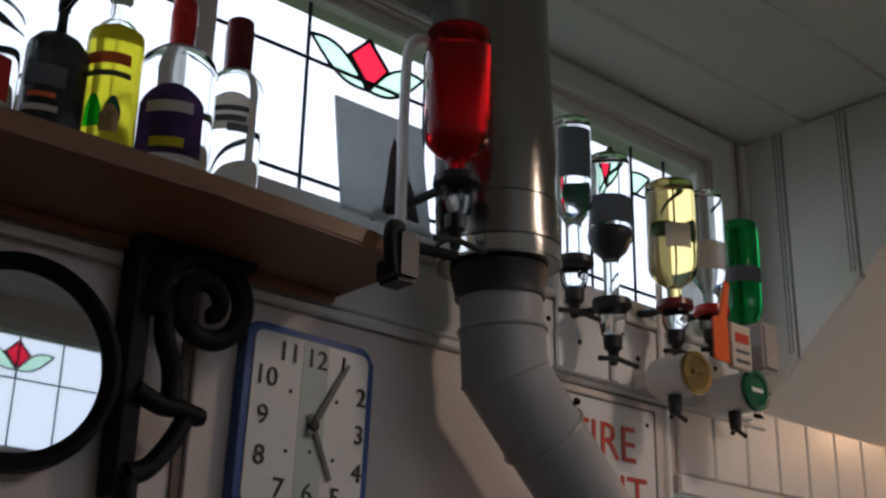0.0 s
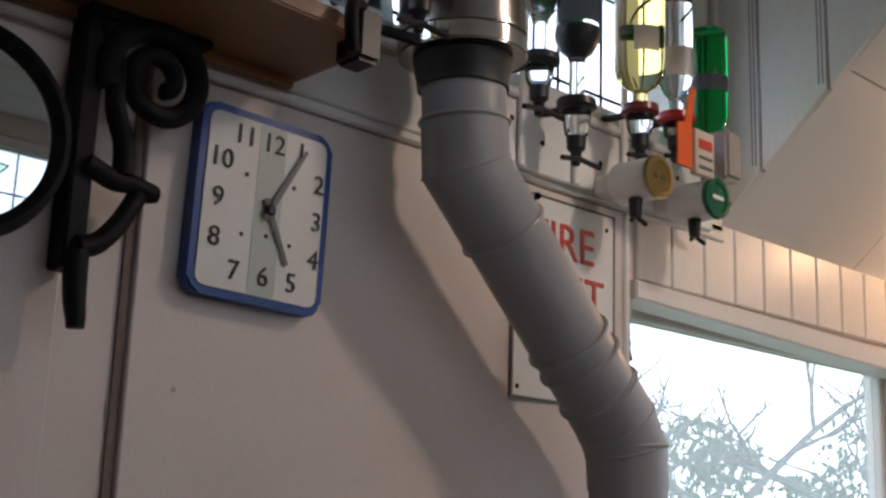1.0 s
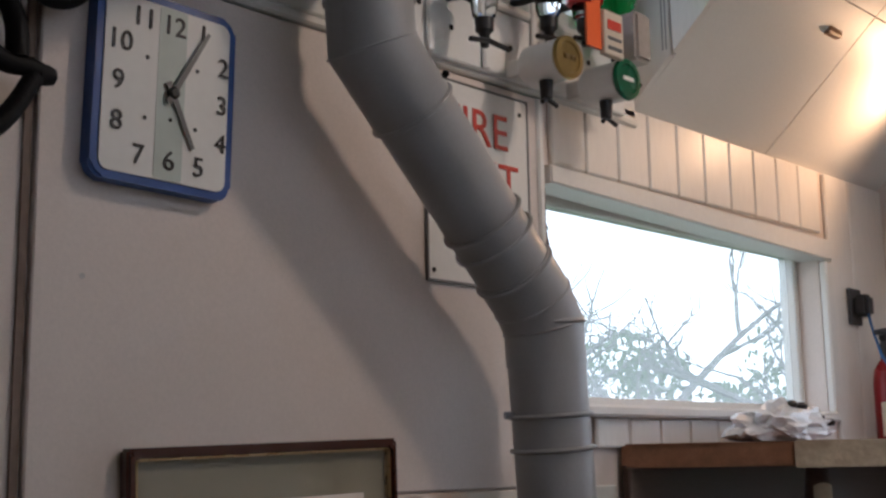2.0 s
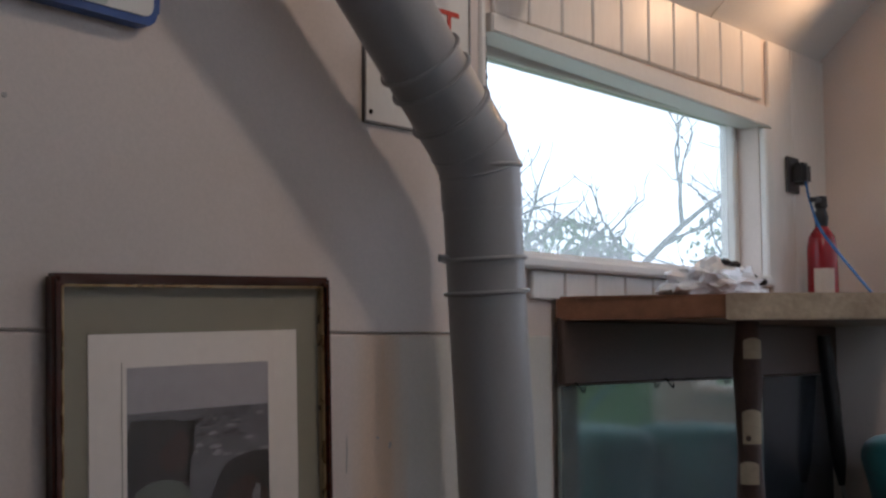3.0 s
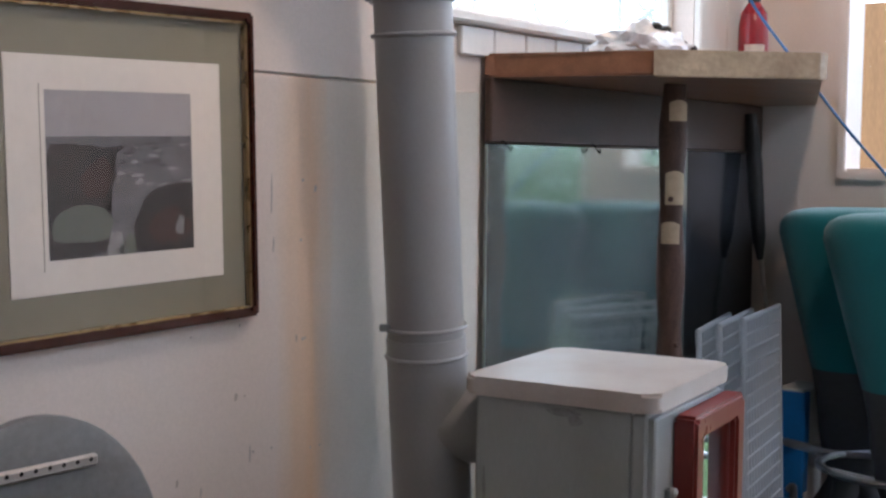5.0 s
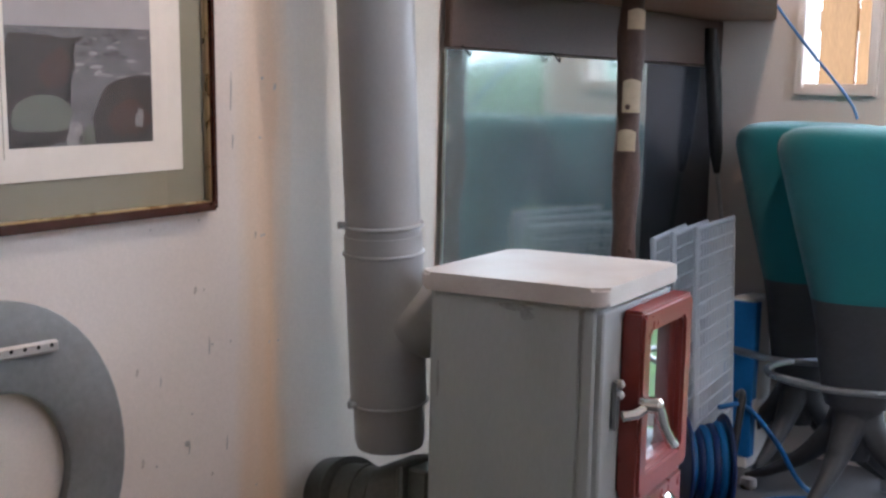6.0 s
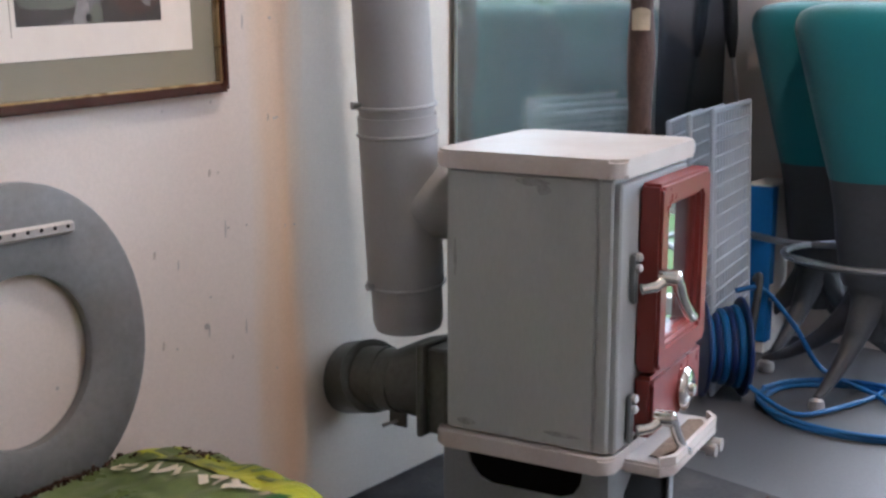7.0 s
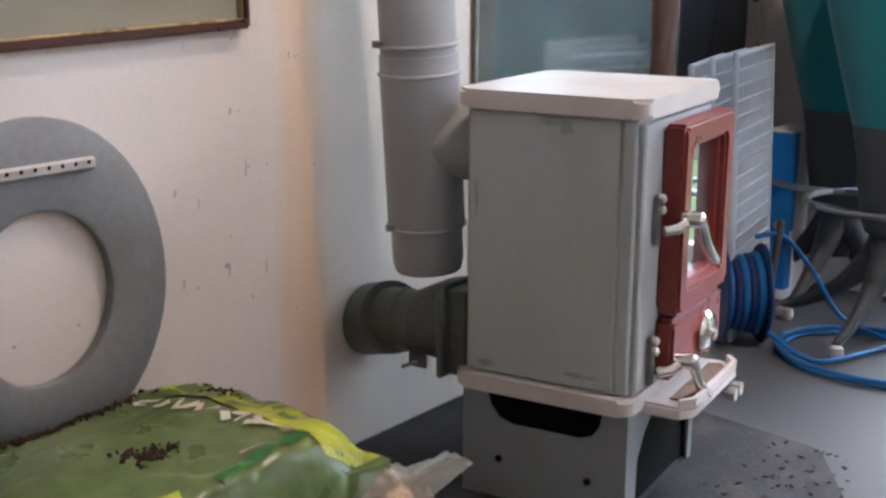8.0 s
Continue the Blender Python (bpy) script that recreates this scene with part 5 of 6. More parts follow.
part("print_bar", box(1.953, 1.992, 0.9985, 0.9998, 1.842, 1.848), "greylabel", tag)

# ---- plank counter, post, beam, glossy panel ----
counter = thing("plank_counter", (2.75, 1.0, 1.13), "thick waxed plank counter with a pale sapwood edge", "counter")
KC = [(2.165, W - 0.013), (2.175, 1.14), (2.268, 0.868), (2.474, 0.652), (2.496, 0.65), (EAST - 0.005, 1.0), (EAST - 0.005, W - 0.013)]
part("top", prism(KC, 1.133, 1.176, "z", bevel=0.004), "plank", counter)
part("sapwood_edge", prism([(2.264, 0.864), (2.472, 0.646), (2.498, 0.643), (2.5, 0.65), (2.476, 0.654), (2.27, 0.868)], 1.13, 1.1775, "z", bevel=0.002), "sapwood", counter, "pale sapwood front edge")
beam = single("beam", box(2.164, EAST - 0.01, W - 0.03, W - 0.0125, 1.014, 1.1325, 0.003), "beam", "dark brown beam under the plank counter", "beam")
panel = thing("reflective_panel", (2.7, W - 0.016, FLOOR + 0.02), "glossy grey reflecting glass sheets against the wall", "glass panel")
# the far sheet's dark base colour stands in for a dark reflection
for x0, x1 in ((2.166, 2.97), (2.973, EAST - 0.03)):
    part("glass_sheet", box(x0, x1, W - 0.02, W - 0.0125, FLOOR + 0.001, 1.012, 0.001), "panel" if x0 < 2.8 else "darkpanel", panel, "" if x0 < 2.8 else "sheet toned dark for a dark reflection")
for x in (2.2, 2.52, 2.82):
    h = single("hook", tube(smooth_path([(x, W - 0.02, 1.02), (x, W - 0.034, 1.015), (x + 0.012, W - 0.04, 1.0), (x + 0.022, W - 0.036, 1.008)], 4), 0.002, 6), "iron", "small bent wire hook on the brown beam", "hook", group="hooks on the beam")
post = thing("branch_post", (2.49, 0.94, FLOOR), "knotty barked branch used as counter post", "post")
rng = random.Random(5)
pp, pr = [], []
for k in range(30):
    z = FLOOR + (1.132 - FLOOR) * k / 29
    pp.append((2.482 + 0.004 * math.sin(z * 9) + rng.uniform(-0.0015, 0.0015), 0.935 + 0.004 * math.cos(z * 7), z))
    pr.append(0.025 + 0.003 * math.sin(z * 26) + rng.uniform(-0.0012, 0.0012))
part("trunk", tube(pp, pr, 16), "bark", post, smooth=True)
for z0, z1, tw in ((0.9, 0.965, -20), (0.825, 0.868, -35), (1.06, 1.1, -10)):
    wrap(post, 2.482, 0.935, 0.0275, z0, z1, "barewood", turn=tw, half=38, arch=0.006, name="bare_patch")
for z, a in ((0.9, 200), (0.77, 20), (0.62, 240)):
    d = Vector((math.cos(radians(a)), math.sin(radians(a)), 0.4))
    c = Vector((2.482, 0.935, z))
    part("twig_stub", tube([c + d * 0.012, c + d * 0.03], [0.009, 0.005], 8), "bark", post)

# crumpled bag and extinguisher on the counter
bm = bmesh.new()
bmesh.ops.create_icosphere(bm, subdivisions=4, radius=1)
for v in bm.verts:
    f = 1 + 0.35 * noise.noise(v.co * 2.3) + 0.22 * abs(noise.noise(v.co * 6.0)) - 0.12 * abs(noise.noise(v.co * 11.0))
    v.co = Vector((2.53 + v.co.x * 0.165 * f + 0.03 * v.co.y, 1.03 + v.co.y * 0.065 * f, 1.178 + max(v.co.z * 0.05 * f * (0.8 + 0.5 * noise.noise(v.co * 1.7)) + 0.026, 0.0)))
pbag = thing("plastic_bag", (2.53, 1.03, 1.177), "crumpled white and silver plastic bag on the counter", "bag")
part("crumpled_film", bm, "silverbag", pbag)
for x, y, z in ((2.52, 1.0, 1.243), (2.56, 1.0, 1.24), (2.63, 1.0, 1.218), (2.645, 0.985, 1.208)):
    part("dark_knot", lathe([(0.01, 0.0), (0.013, 0.008), (0.006, 0.014)], (x, y, z), 10), "black", pbag)
ext = thing("fire_extinguisher", (3.172, 1.08, 1.177), "red fire extinguisher with black head on the counter", "fire extinguisher")
ex, ey = 3.172, 1.085
part("cylinder", lathe([(0.034, 0.0), (0.036, 0.006), (0.036, 0.14), (0.031, 0.172), (0.018, 0.192), (0.012, 0.2)], (ex, ey, 1.177), 26), "darkred", ext, smooth=True)
part("head", lathe([(0.015, 0.196), (0.017, 0.22), (0.012, 0.24), (0.016, 0.245), (0.014, 0.27)], (ex, ey, 1.177), 18), "black", ext, smooth=True)
wrap(ext, ex, ey, 0.036, 1.19, 1.27, "cream", turn=-25, half=40)
part("squeeze_lever", box(ex - 0.05, ex + 0.008, ey - 0.008, ey + 0.008, 1.43, 1.442, 0.003), "black", ext)
sock = thing("wall_socket", (3.163, W - 0.02, 1.49), "black plug in a wall socket", "socket")
part("plate", box(3.13, 3.195, W - 0.022, W - 0.013, 1.46, 1.55, 0.003), "greyplastic", sock)
part("plug", box(3.143, 3.183, W - 0.06, W - 0.0225, 1.478, 1.533, 0.008, seg=2), "black", sock)
cable = single("power_cable", tube(smooth_path([(3.163, W - 0.05, 1.49), (3.13, 1.09, 1.42), (3.1, 1.044, 1.342), (3.05, 0.875, 1.15), (3.02, 0.792, 1.06), (2.98, 0.675, 0.942), (2.968, 0.645, 0.895)], 8), 0.0034, 8), "bluecable", "blue power cable hanging from the socket", "cable", smooth=True)

# ---- leaning stick, wire racks, boxes ----
umbrella = thing("umbrella", (3.27, 1.0, FLOOR), "black closed umbrella with a steel tip leaning in the corner", "umbrella")
part("canopy", tube([(3.27, 1.13, 1.11), (3.277, 1.12, 0.98), (3.282, 1.105, 0.8), (3.284, 1.1, 0.74)], [0.016, 0.021, 0.018, 0.008], 12), "black", umbrella, smooth=True)
part("shaft", tube([(3.284, 1.1, 0.75), (3.29, 1.05, 0.4), (3.29, 1.0, FLOOR + 0.001)], 0.006, 8), "zinc", umbrella, "thin steel shaft", smooth=True)


def rack(x, y, turn, width, z1, lean, label):
    """A wire rack that stands on its edge; its near upright is at x, y."""
    ob = thing("wire_rack", (x, y, FLOOR), label, "rack", "racks behind the stove")
    c, sn2 = math.cos(radians(turn)), math.sin(radians(turn))

    def p(u, z):
        off = lean * (z - FLOOR)
        return (x + u * c - off * sn2, y + u * sn2 + off * c, z)
    part("rim", tube([p(0, FLOOR + 0.007), p(width, FLOOR + 0.007), p(width, z1), p(0, z1)], 0.0065, 8, closed=True), "rackwhite", ob)
    n = 13
    for k in range(1, n):
        u = width * k / n
        part("upright_wire", tube([p(u, FLOOR + 0.008), p(u, z1)], 0.0028, 6), "rackwhite", ob)
    for k in range(1, 19):
        z = FLOOR + (z1 - FLOOR) * k / 19
        part("cross_wire", tube([p(0, z), p(width, z)], 0.0028, 6), "rackwhite", ob)
    return ob


rack(2.78, 0.89, 9.5, 0.32, 0.648, 0.04, "white wire rack standing on edge behind the stove")
rack(2.75, 0.924, 12, 0.325, 0.636, 0.05, "white wire rack standing behind another rack")
rack(2.73, 0.956, 14, 0.34, 0.622, 0.06, "white wire rack standing behind another rack")
part_sheet = single("white_board", box(3.0, 3.165, 1.085, 1.091, FLOOR, 0.5, 0.002), "white", "white plastic sheet standing behind the wire racks", "sheet")
bb = thing("carton", (3.2, 0.97, FLOOR), "blue carton with pale side standing on the floor", "box")
part("carton_body", box(3.17, 3.3, 0.93, 1.0, FLOOR, 0.44, 0.004), "white", bb)
part("blue_sleeve", box(3.166, 3.2, 0.925, 1.004, FLOOR + 0.03, 0.435, 0.003), "bluebox", bb, "blue printed sleeve")
part("print_bar", box(3.172, 3.195, 0.923, 0.9248, 0.15, 0.19), "white", bb)

# ---- cable reel and floor cable ----
reel = thing("cable_reel", (2.84, 0.86, FLOOR), "dark blue cable reel standing on the floor", "cable reel")
for y in (0.845, 0.935):
    part("flange", lathe([(0.11, 0.0), (0.112, 0.004), (0.108, 0.008), (0.04, 0.01)], (2.735, y, FLOOR + 0.113), 40, "y"), "navy", reel, smooth=True)
for k in range(5):
    pts = [(2.735 + (0.085 - 0.004 * k) * math.cos(a), 0.863 + 0.016 * k, FLOOR + 0.113 + (0.085 - 0.004 * k) * math.sin(a)) for a in [2 * math.pi * j / 36 for j in range(36)]]
    part("wound_cable", tube(pts, 0.009, 8, closed=True), "navy" if k % 2 else "bluecable", reel, smooth=True)
part("hub", lathe([(0.04, -0.01), (0.04, 0.1)], (2.735, 0.84, FLOOR + 0.113), 24, "y"), "black", reel)
part("handle", tube(smooth_path([(2.735, 0.83, FLOOR + 0.12), (2.79, 0.8, FLOOR + 0.25), (2.9, 0.78, FLOOR + 0.23)], 6), 0.009, 10), "black", reel, smooth=True)


reel_pivot = Vector((2.735, 0.89, 0))
reel.matrix_basis = Matrix.Translation(reel_pivot + Vector((0.066, -0.011, 0))) @ Matrix.Rotation(radians(37), 4, "Z") @ Matrix.Translation(-reel_pivot) @ reel.matrix_basis


def loop(cx, cy, rx, ry, turns, seed, wobble=0.03):
    r = random.Random(seed)
    pts = []
    n = int(turns * 12)
    for k in range(n + 1):
        a = 2 * math.pi * k / 12
        f = 1 + r.uniform(-wobble, wobble)
        pts.append((cx + rx * f * math.cos(a), cy + ry * f * math.sin(a), FLOOR + 0.006 + 0.004 * (k // 12) + r.uniform(0, 0.003)))
    return pts


fc = loop(2.853, 0.585, 0.17, 0.21, 3.3, 3, 0.05)
floor_cable = single("extension_cable", tube(smooth_path([(2.75, 0.79, FLOOR + 0.05), (2.74, 0.69, FLOOR + 0.012), (2.82, 0.63, FLOOR + 0.012)] + fc, 4), 0.0055, 8), "bluecable", "blue extension cable coiled loosely on the floor", "cable", smooth=True)
single("extension_cable", tube(smooth_path([(2.84, 0.87, FLOOR + 0.235), (2.9, 0.83, FLOOR + 0.23), (2.97, 0.78, FLOOR + 0.14), (3.0, 0.72, FLOOR + 0.04), (2.98, 0.6, FLOOR + 0.012), (2.9, 0.5, FLOOR + 0.012), (2.86, 0.3, FLOOR + 0.012)], 6), 0.006, 8), "bluecable", "blue cable running off the reel", "cable", smooth=True)

# ---- teal chairs ----


def chair(name, label):
    """A tapered shell chair on a star foot with a chrome foot ring, built round the origin."""
    ob = thing(name, (0, 0, 0), label, "chair", "teal chairs")
    ob.matrix_basis = Matrix.Identity(4)
    def shell(rows, material, pname, lab=""):
        bm = bmesh.new()
        rings = []
        for z, rx, ry, dy in rows:
            rings.append([bm.verts.new((rx * math.copysign(abs(math.cos(a)) ** 0.8, math.cos(a)), dy + ry * math.copysign(abs(math.sin(a)) ** 0.8, math.sin(a)), z)) for a in [2 * math.pi * k / 36 for k in range(36)]])
        for r0, r1 in zip(rings, rings[1:]):
            for k in range(36):
                bm.faces.new((r0[k], r0[(k + 1) % 36], r1[(k + 1) % 36], r1[k]))
        bm.faces.new(rings[0])
        bm.faces.new(rings[-1])
        return part(pname, bm, material, ob, lab, smooth=True)
    shell([(0.47, 0.1, 0.105, 0), (0.5, 0.108, 0.112, 0), (0.6, 0.134, 0.128, 0), (0.74, 0.169, 0.148, 0), (0.78, 0.179, 0.153, 0), (0.8, 0.178, 0.152, 0), (0.817, 0.17, 0.145, 0), (0.829, 0.152, 0.128, 0), (0.836, 0.12, 0.1, 0), (0.839, 0.07, 0.06, 0)], "teal", "backrest", "teal upholstered shell")
    shell([(0.24, 0.06, 0.06, 0), (0.27, 0.07, 0.07, 0), (0.34, 0.08, 0.081, 0), (0.4, 0.086, 0.09, 0), (0.478, 0.101, 0.106, 0)], "greyplastic", "seat_base", "dark grey moulded base")
    part("column", tube([(0, 0, 0.12), (0, 0, 0.17), (0, 0, 0.29)], [0.03, 0.04, 0.062], 20), "greyplastic", ob, smooth=True)
    pts = [(0.175 * math.cos(a), 0.175 * math.sin(a), 0.3) for a in [2 * math.pi * k / 32 for k in range(32)]]
    part("foot_ring", tube(pts, 0.0075, 8, closed=True), "darkchrome", ob, "chrome foot ring toned dark for its reflections", smooth=True)
    for k in range(3):
        a = 2 * math.pi * k / 3 + 0.3
        part("ring_spoke", tube([(0.04 * math.cos(a), 0.04 * math.sin(a), 0.27), (0.175 * math.cos(a), 0.175 * math.sin(a), 0.3)], 0.006, 8), "darkchrome", ob)
    for k in range(4):
        a = 2 * math.pi * k / 4 + radians(336)
        c, s = math.cos(a), math.sin(a)
        spine = smooth_path([(0.02 * c, 0.02 * s, 0.205), (0.06 * c, 0.06 * s, 0.152), (0.11 * c, 0.11 * s, 0.1), (0.175 * c, 0.175 * s, 0.055), (0.228 * c, 0.228 * s, 0.03)], 4)
        m = len(spine) - 1
        bm = tube(spine, [0.04 - 0.033 * (k / m) ** 0.65 for k in range(m + 1)], 10)
        leg = part("leg", bm, "greyplastic", ob, smooth=True)
        part("foot_pad", lathe([(0.012, 0.0), (0.016, 0.008), (0.014, 0.024), (0.006, 0.03)], (0.225 * c, 0.225 * s, 0.001), 12), "zinc", leg)
    return ob


ch = chair("upholstered_chair", "teal upholstered tub chair on a grey star foot")
copy_thing(ch, pose(3.232, 0.828, FLOOR, 0, 0, 108) @ Matrix.Diagonal((1.04, 0.9, 1.036, 1)))
ch.matrix_basis = pose(3.023, 0.623, FLOOR, 0, 0, 108) @ Matrix.Diagonal((1.13, 0.9, 1.034, 1))

# ---- toilet seat ----
tseat = thing("toilet_seat", (1.21, W - 0.03, 0.2), "grey painted wooden toilet seat hung on the wall", "toilet seat")


def egg(cx, cz, rx, up, down, n=48):
    return [(cx + rx * math.cos(a), cz + (up if math.sin(a) > 0 else down) * math.sin(a)) for a in [2 * math.pi * k / n for k in range(n)]]


bm = bmesh.new()
o, i2 = egg(1.212, 0.42, 0.197, 0.235, 0.215), egg(1.212, 0.42, 0.107, 0.116, 0.117)
ys, ye = W - 0.034, W - 0.014
rings = []
for ringpts, y in ((o, ye), (o, ys + 0.004), ([(1.212 + (x - 1.212) * 0.975, 0.42 + (z - 0.42) * 0.975) for x, z in o], ys), ([(1.212 + (x - 1.212) * 1.05, 0.42 + (z - 0.42) * 1.05) for x, z in i2], ys), (i2, ys + 0.004), (i2, ye)):
    rings.append([bm.verts.new((x, y, z)) for x, z in ringpts])
for a in range(6):
    r0, r1 = rings[a], rings[(a + 1) % 6]
    for k in range(48):
        bm.faces.new((r0[k], r0[(k + 1) % 48], r1[(k + 1) % 48], r1[k]))
part("ring", bm, "seat", tseat, smooth=True)
part("hinge_strip", box(1.13, 1.294, ys - 0.01, ys, 0.582, 0.598, 0.003), "zinc", tseat, "dull metal hinge strip")
for k in range(8):
    part("strip_screw", lathe([(0.003, 0), (0.002, -0.001)], (1.142 + 0.02 * k, ys - 0.0101, 0.592), 8, "y"), "iron", tseat)

# ---- compost bag ----
cb = thing("compost_bag", (1.2, 0.9, FLOOR), "green and yellow plastic sack of pellets, torn and dirty", "sack")
bm = bmesh.new()
n1, n2 = 40, 40
top, ctr = [], Vector((1.125, 0.895))


def sack_point(u, v):
    w = max(abs(u), abs(v))
    k = (abs(u) ** 5 + abs(v) ** 5) ** 0.2
    x, y = 0.28 * u, 0.17 * v
    h = 0.28 * (1 - min(k, 1) ** 20 * 0.16) + 0.01 * (1 - k)
    p = Vector((x * 7, y * 7, 1.3))
    h += 0.016 * noise.noise(p) + 0.009 * abs(noise.noise(p * 2.6)) + 0.005 * noise.noise(p * 5)
    return x, y, h


grid = [[None] * (n2 + 1) for _ in range(n1 + 1)]
rot = Matrix.Rotation(radians(-1), 2)
for i in range(n1 + 1):
    for j in range(n2 + 1):
        x, y, h = sack_point(2 * i / n1 - 1, 2 * j / n2 - 1)
        q = rot @ Vector((x, y)) + ctr
        grid[i][j] = bm.verts.new((q.x, q.y, FLOOR + h))
for i in range(n1):
    for j in range(n2):
        bm.faces.new((grid[i][j], grid[i + 1][j], grid[i + 1][j + 1], grid[i][j + 1]))
border = [grid[i][0] for i in range(n1 + 1)] + [grid[n1][j] for j in range(1, n2 + 1)] + [grid[i][n2] for i in range(n1 - 1, -1, -1)] + [grid[0][j] for j in range(n2 - 1, 0, -1)]
foot = [bm.verts.new(((v.co.x - ctr.x) * 0.97 + ctr.x, (v.co.y - ctr.y) * 0.97 + ctr.y, FLOOR + 0.001)) for v in border]
for k in range(len(border)):
    bm.faces.new((border[k], foot[k], foot[(k + 1) % len(foot)], border[(k + 1) % len(border)]))
bm.faces.new(foot)
part("sack", bm, "bag", cb, smooth=True)


def on_sack(u0, v0, u1, v1, w, name, material, lift=0.002, n=14, m=4):
    """A print w wide from one place to another on the sack, that follows its top."""
    bm2 = bmesh.new()
    d = Vector((u1 - u0, v1 - v0)).normalized()
    s = Vector((-d.y, d.x)) * w
    rows = []
    for a in range(n + 1):
        row = []
        for c in range(m + 1):
            k = 2 * c / m - 1
            x, y, hh = sack_point(u0 + (u1 - u0) * a / n + s.x * k, v0 + (v1 - v0) * a / n + s.y * k)
            q = rot @ Vector((x, y)) + ctr
            row.append(bm2.verts.new((q.x, q.y, FLOOR + hh + lift)))
        rows.append(row)
    for a in range(n):
        for c in range(m):
            bm2.faces.new((rows[a][c], rows[a + 1][c], rows[a + 1][c + 1], rows[a][c + 1]))
    return part(name, bm2, material, cb)


on_sack(0.81, -0.93, 0.79, 0.95, 0.175, "yellow_band", "lime", 0.002, 36, 10)
on_sack(-0.42, -0.78, -0.08, -0.86, 0.1, "yellow_band", "lime", 0.002)
on_sack(0.1, -0.84, 0.66, -0.72, 0.05, "green_band", "greenprint", 0.002)
for u0, v0, u1, v1, w in ((0.37, 0.56, 0.38, 0.48, 0.012), (0.43, 0.56, 0.45, 0.47, 0.012), (0.37, 0.57, 0.43, 0.57, 0.014), (0.38, 0.42, 0.46, 0.4, 0.018), (0.49, 0.34, 0.4, 0.28, 0.016), (0.4, 0.27, 0.5, 0.22, 0.016),
                          (0.5, 0.21, 0.42, 0.14, 0.016), (0.42, 0.13, 0.52, 0.09, 0.016), (0.5, 0.03, 0.45, -0.04, 0.02), (0.53, 0.0, 0.54, -0.1, 0.016), (0.54, -0.1, 0.46, -0.09, 0.016), (0.46, -0.16, 0.58, -0.28, 0.016), (0.55, -0.14, 0.5, -0.22, 0.016)):
    on_sack(u0 + 0.05, (v0 - 0.57) * 1.45 + 0.72, u1 + 0.05, (v1 - 0.57) * 1.45 + 0.72, w * 1.25, "print_bar", "cream", 0.004, 5, 2)
for u0, v0, u1, v1, w in ((0.6, 0.74, 0.62, 0.6, 0.03), (0.7, 0.72, 0.74, 0.58, 0.05), (0.84, 0.66, 0.85, 0.48, 0.03), (0.62, 0.5, 0.66, 0.36, 0.04), (0.72, 0.46, 0.74, 0.32, 0.03), (0.84, 0.36, 0.88, 0.2, 0.04), (0.7, 0.2, 0.72, 0.04, 0.03), (0.8, 0.1, 0.9, -0.02, 0.025), (0.75, -0.02, 0.93, -0.04, 0.02),
                          (0.8, -0.12, 0.92, -0.16, 0.025), (0.8, -0.2, 0.82, -0.36, 0.025), (0.93, -0.2, 0.94, -0.36, 0.02), (0.86, -0.34, 0.92, -0.38, 0.025), (0.74, -0.3, 0.76, -0.44, 0.02)):
    on_sack(u0, v0, u1, v1, w, "print_bar", "bag", 0.0035, 5, 2)
for u0, v0, u1, v1, w in ((0.56, -0.62, 0.62, -0.64, 0.03), (0.3, -0.68, 0.42, -0.7, 0.012)):
    on_sack(u0, v0, u1, v1, w, "print_bar", "sapwood", 0.004, 5, 2)
r = random.Random(11)
bm = bmesh.new()
for k in range(760):
    if k < 460:
        u, v = r.gauss(0.02, 0.25), r.gauss(0.88, 0.045)
    elif k < 620:
        u, v = r.gauss(0.84, 0.05), r.gauss(0.5, 0.1)
    else:
        u, v = r.gauss(0.06, 0.06), r.gauss(-0.2, 0.07)
    if max(abs(u), abs(v)) > 0.97:
        continue
    x, y, h = sack_point(u, v)
    q = rot @ Vector((x, y)) + ctr
    s = r.uniform(0.0015, 0.005)
    made = bmesh.ops.create_cube(bm, size=1)["verts"]
    m = Matrix.Translation((q.x, q.y, FLOOR + h + s * 0.35)) @ Euler((r.random() * 3, r.random() * 3, r.random() * 3)).to_matrix().to_4x4() @ Matrix.Diagonal((s * r.uniform(0.6, 2), s, s * 0.7, 1))
    bmesh.ops.transform(bm, matrix=m, verts=made)
tagged(part("spilt_compost", bm, "soil", cb, "crumbs of dark compost"), kind="stuff")
# clear open end of the sack with pellets in it
for nm, mname, grow_by, seed2 in (("pellet_fill", "pellet", 1.0, 3.0), ("clear_film", "film", 1.06, 9.0)):
    bm = bmesh.new()
    bmesh.ops.create_icosphere(bm, subdivisions=4, radius=1)
    for v in bm.verts:
        p = v.co.copy()
        f = grow_by * (1 + 0.2 * noise.noise(p * 2.0 + Vector((seed2, 0, 0))) + (0.22 * abs(noise.noise(p * 5 + Vector((0, seed2, 0)))) if nm == "clear_film" else 0.05 * noise.noise(p * 14)))
        v.co = Vector((1.378 + p.x * 0.082 * f, 0.735 + p.y * 0.1 * f + 0.3 * (p.x * 0.03), max(FLOOR + 0.003, FLOOR + 0.105 + p.z * 0.115 * f)))
    part(nm, bm, mname, cb, "beige pellets" if nm == "pellet_fill" else "crumpled clear plastic film", smooth=nm == "pellet_fill")
rf = random.Random(17)
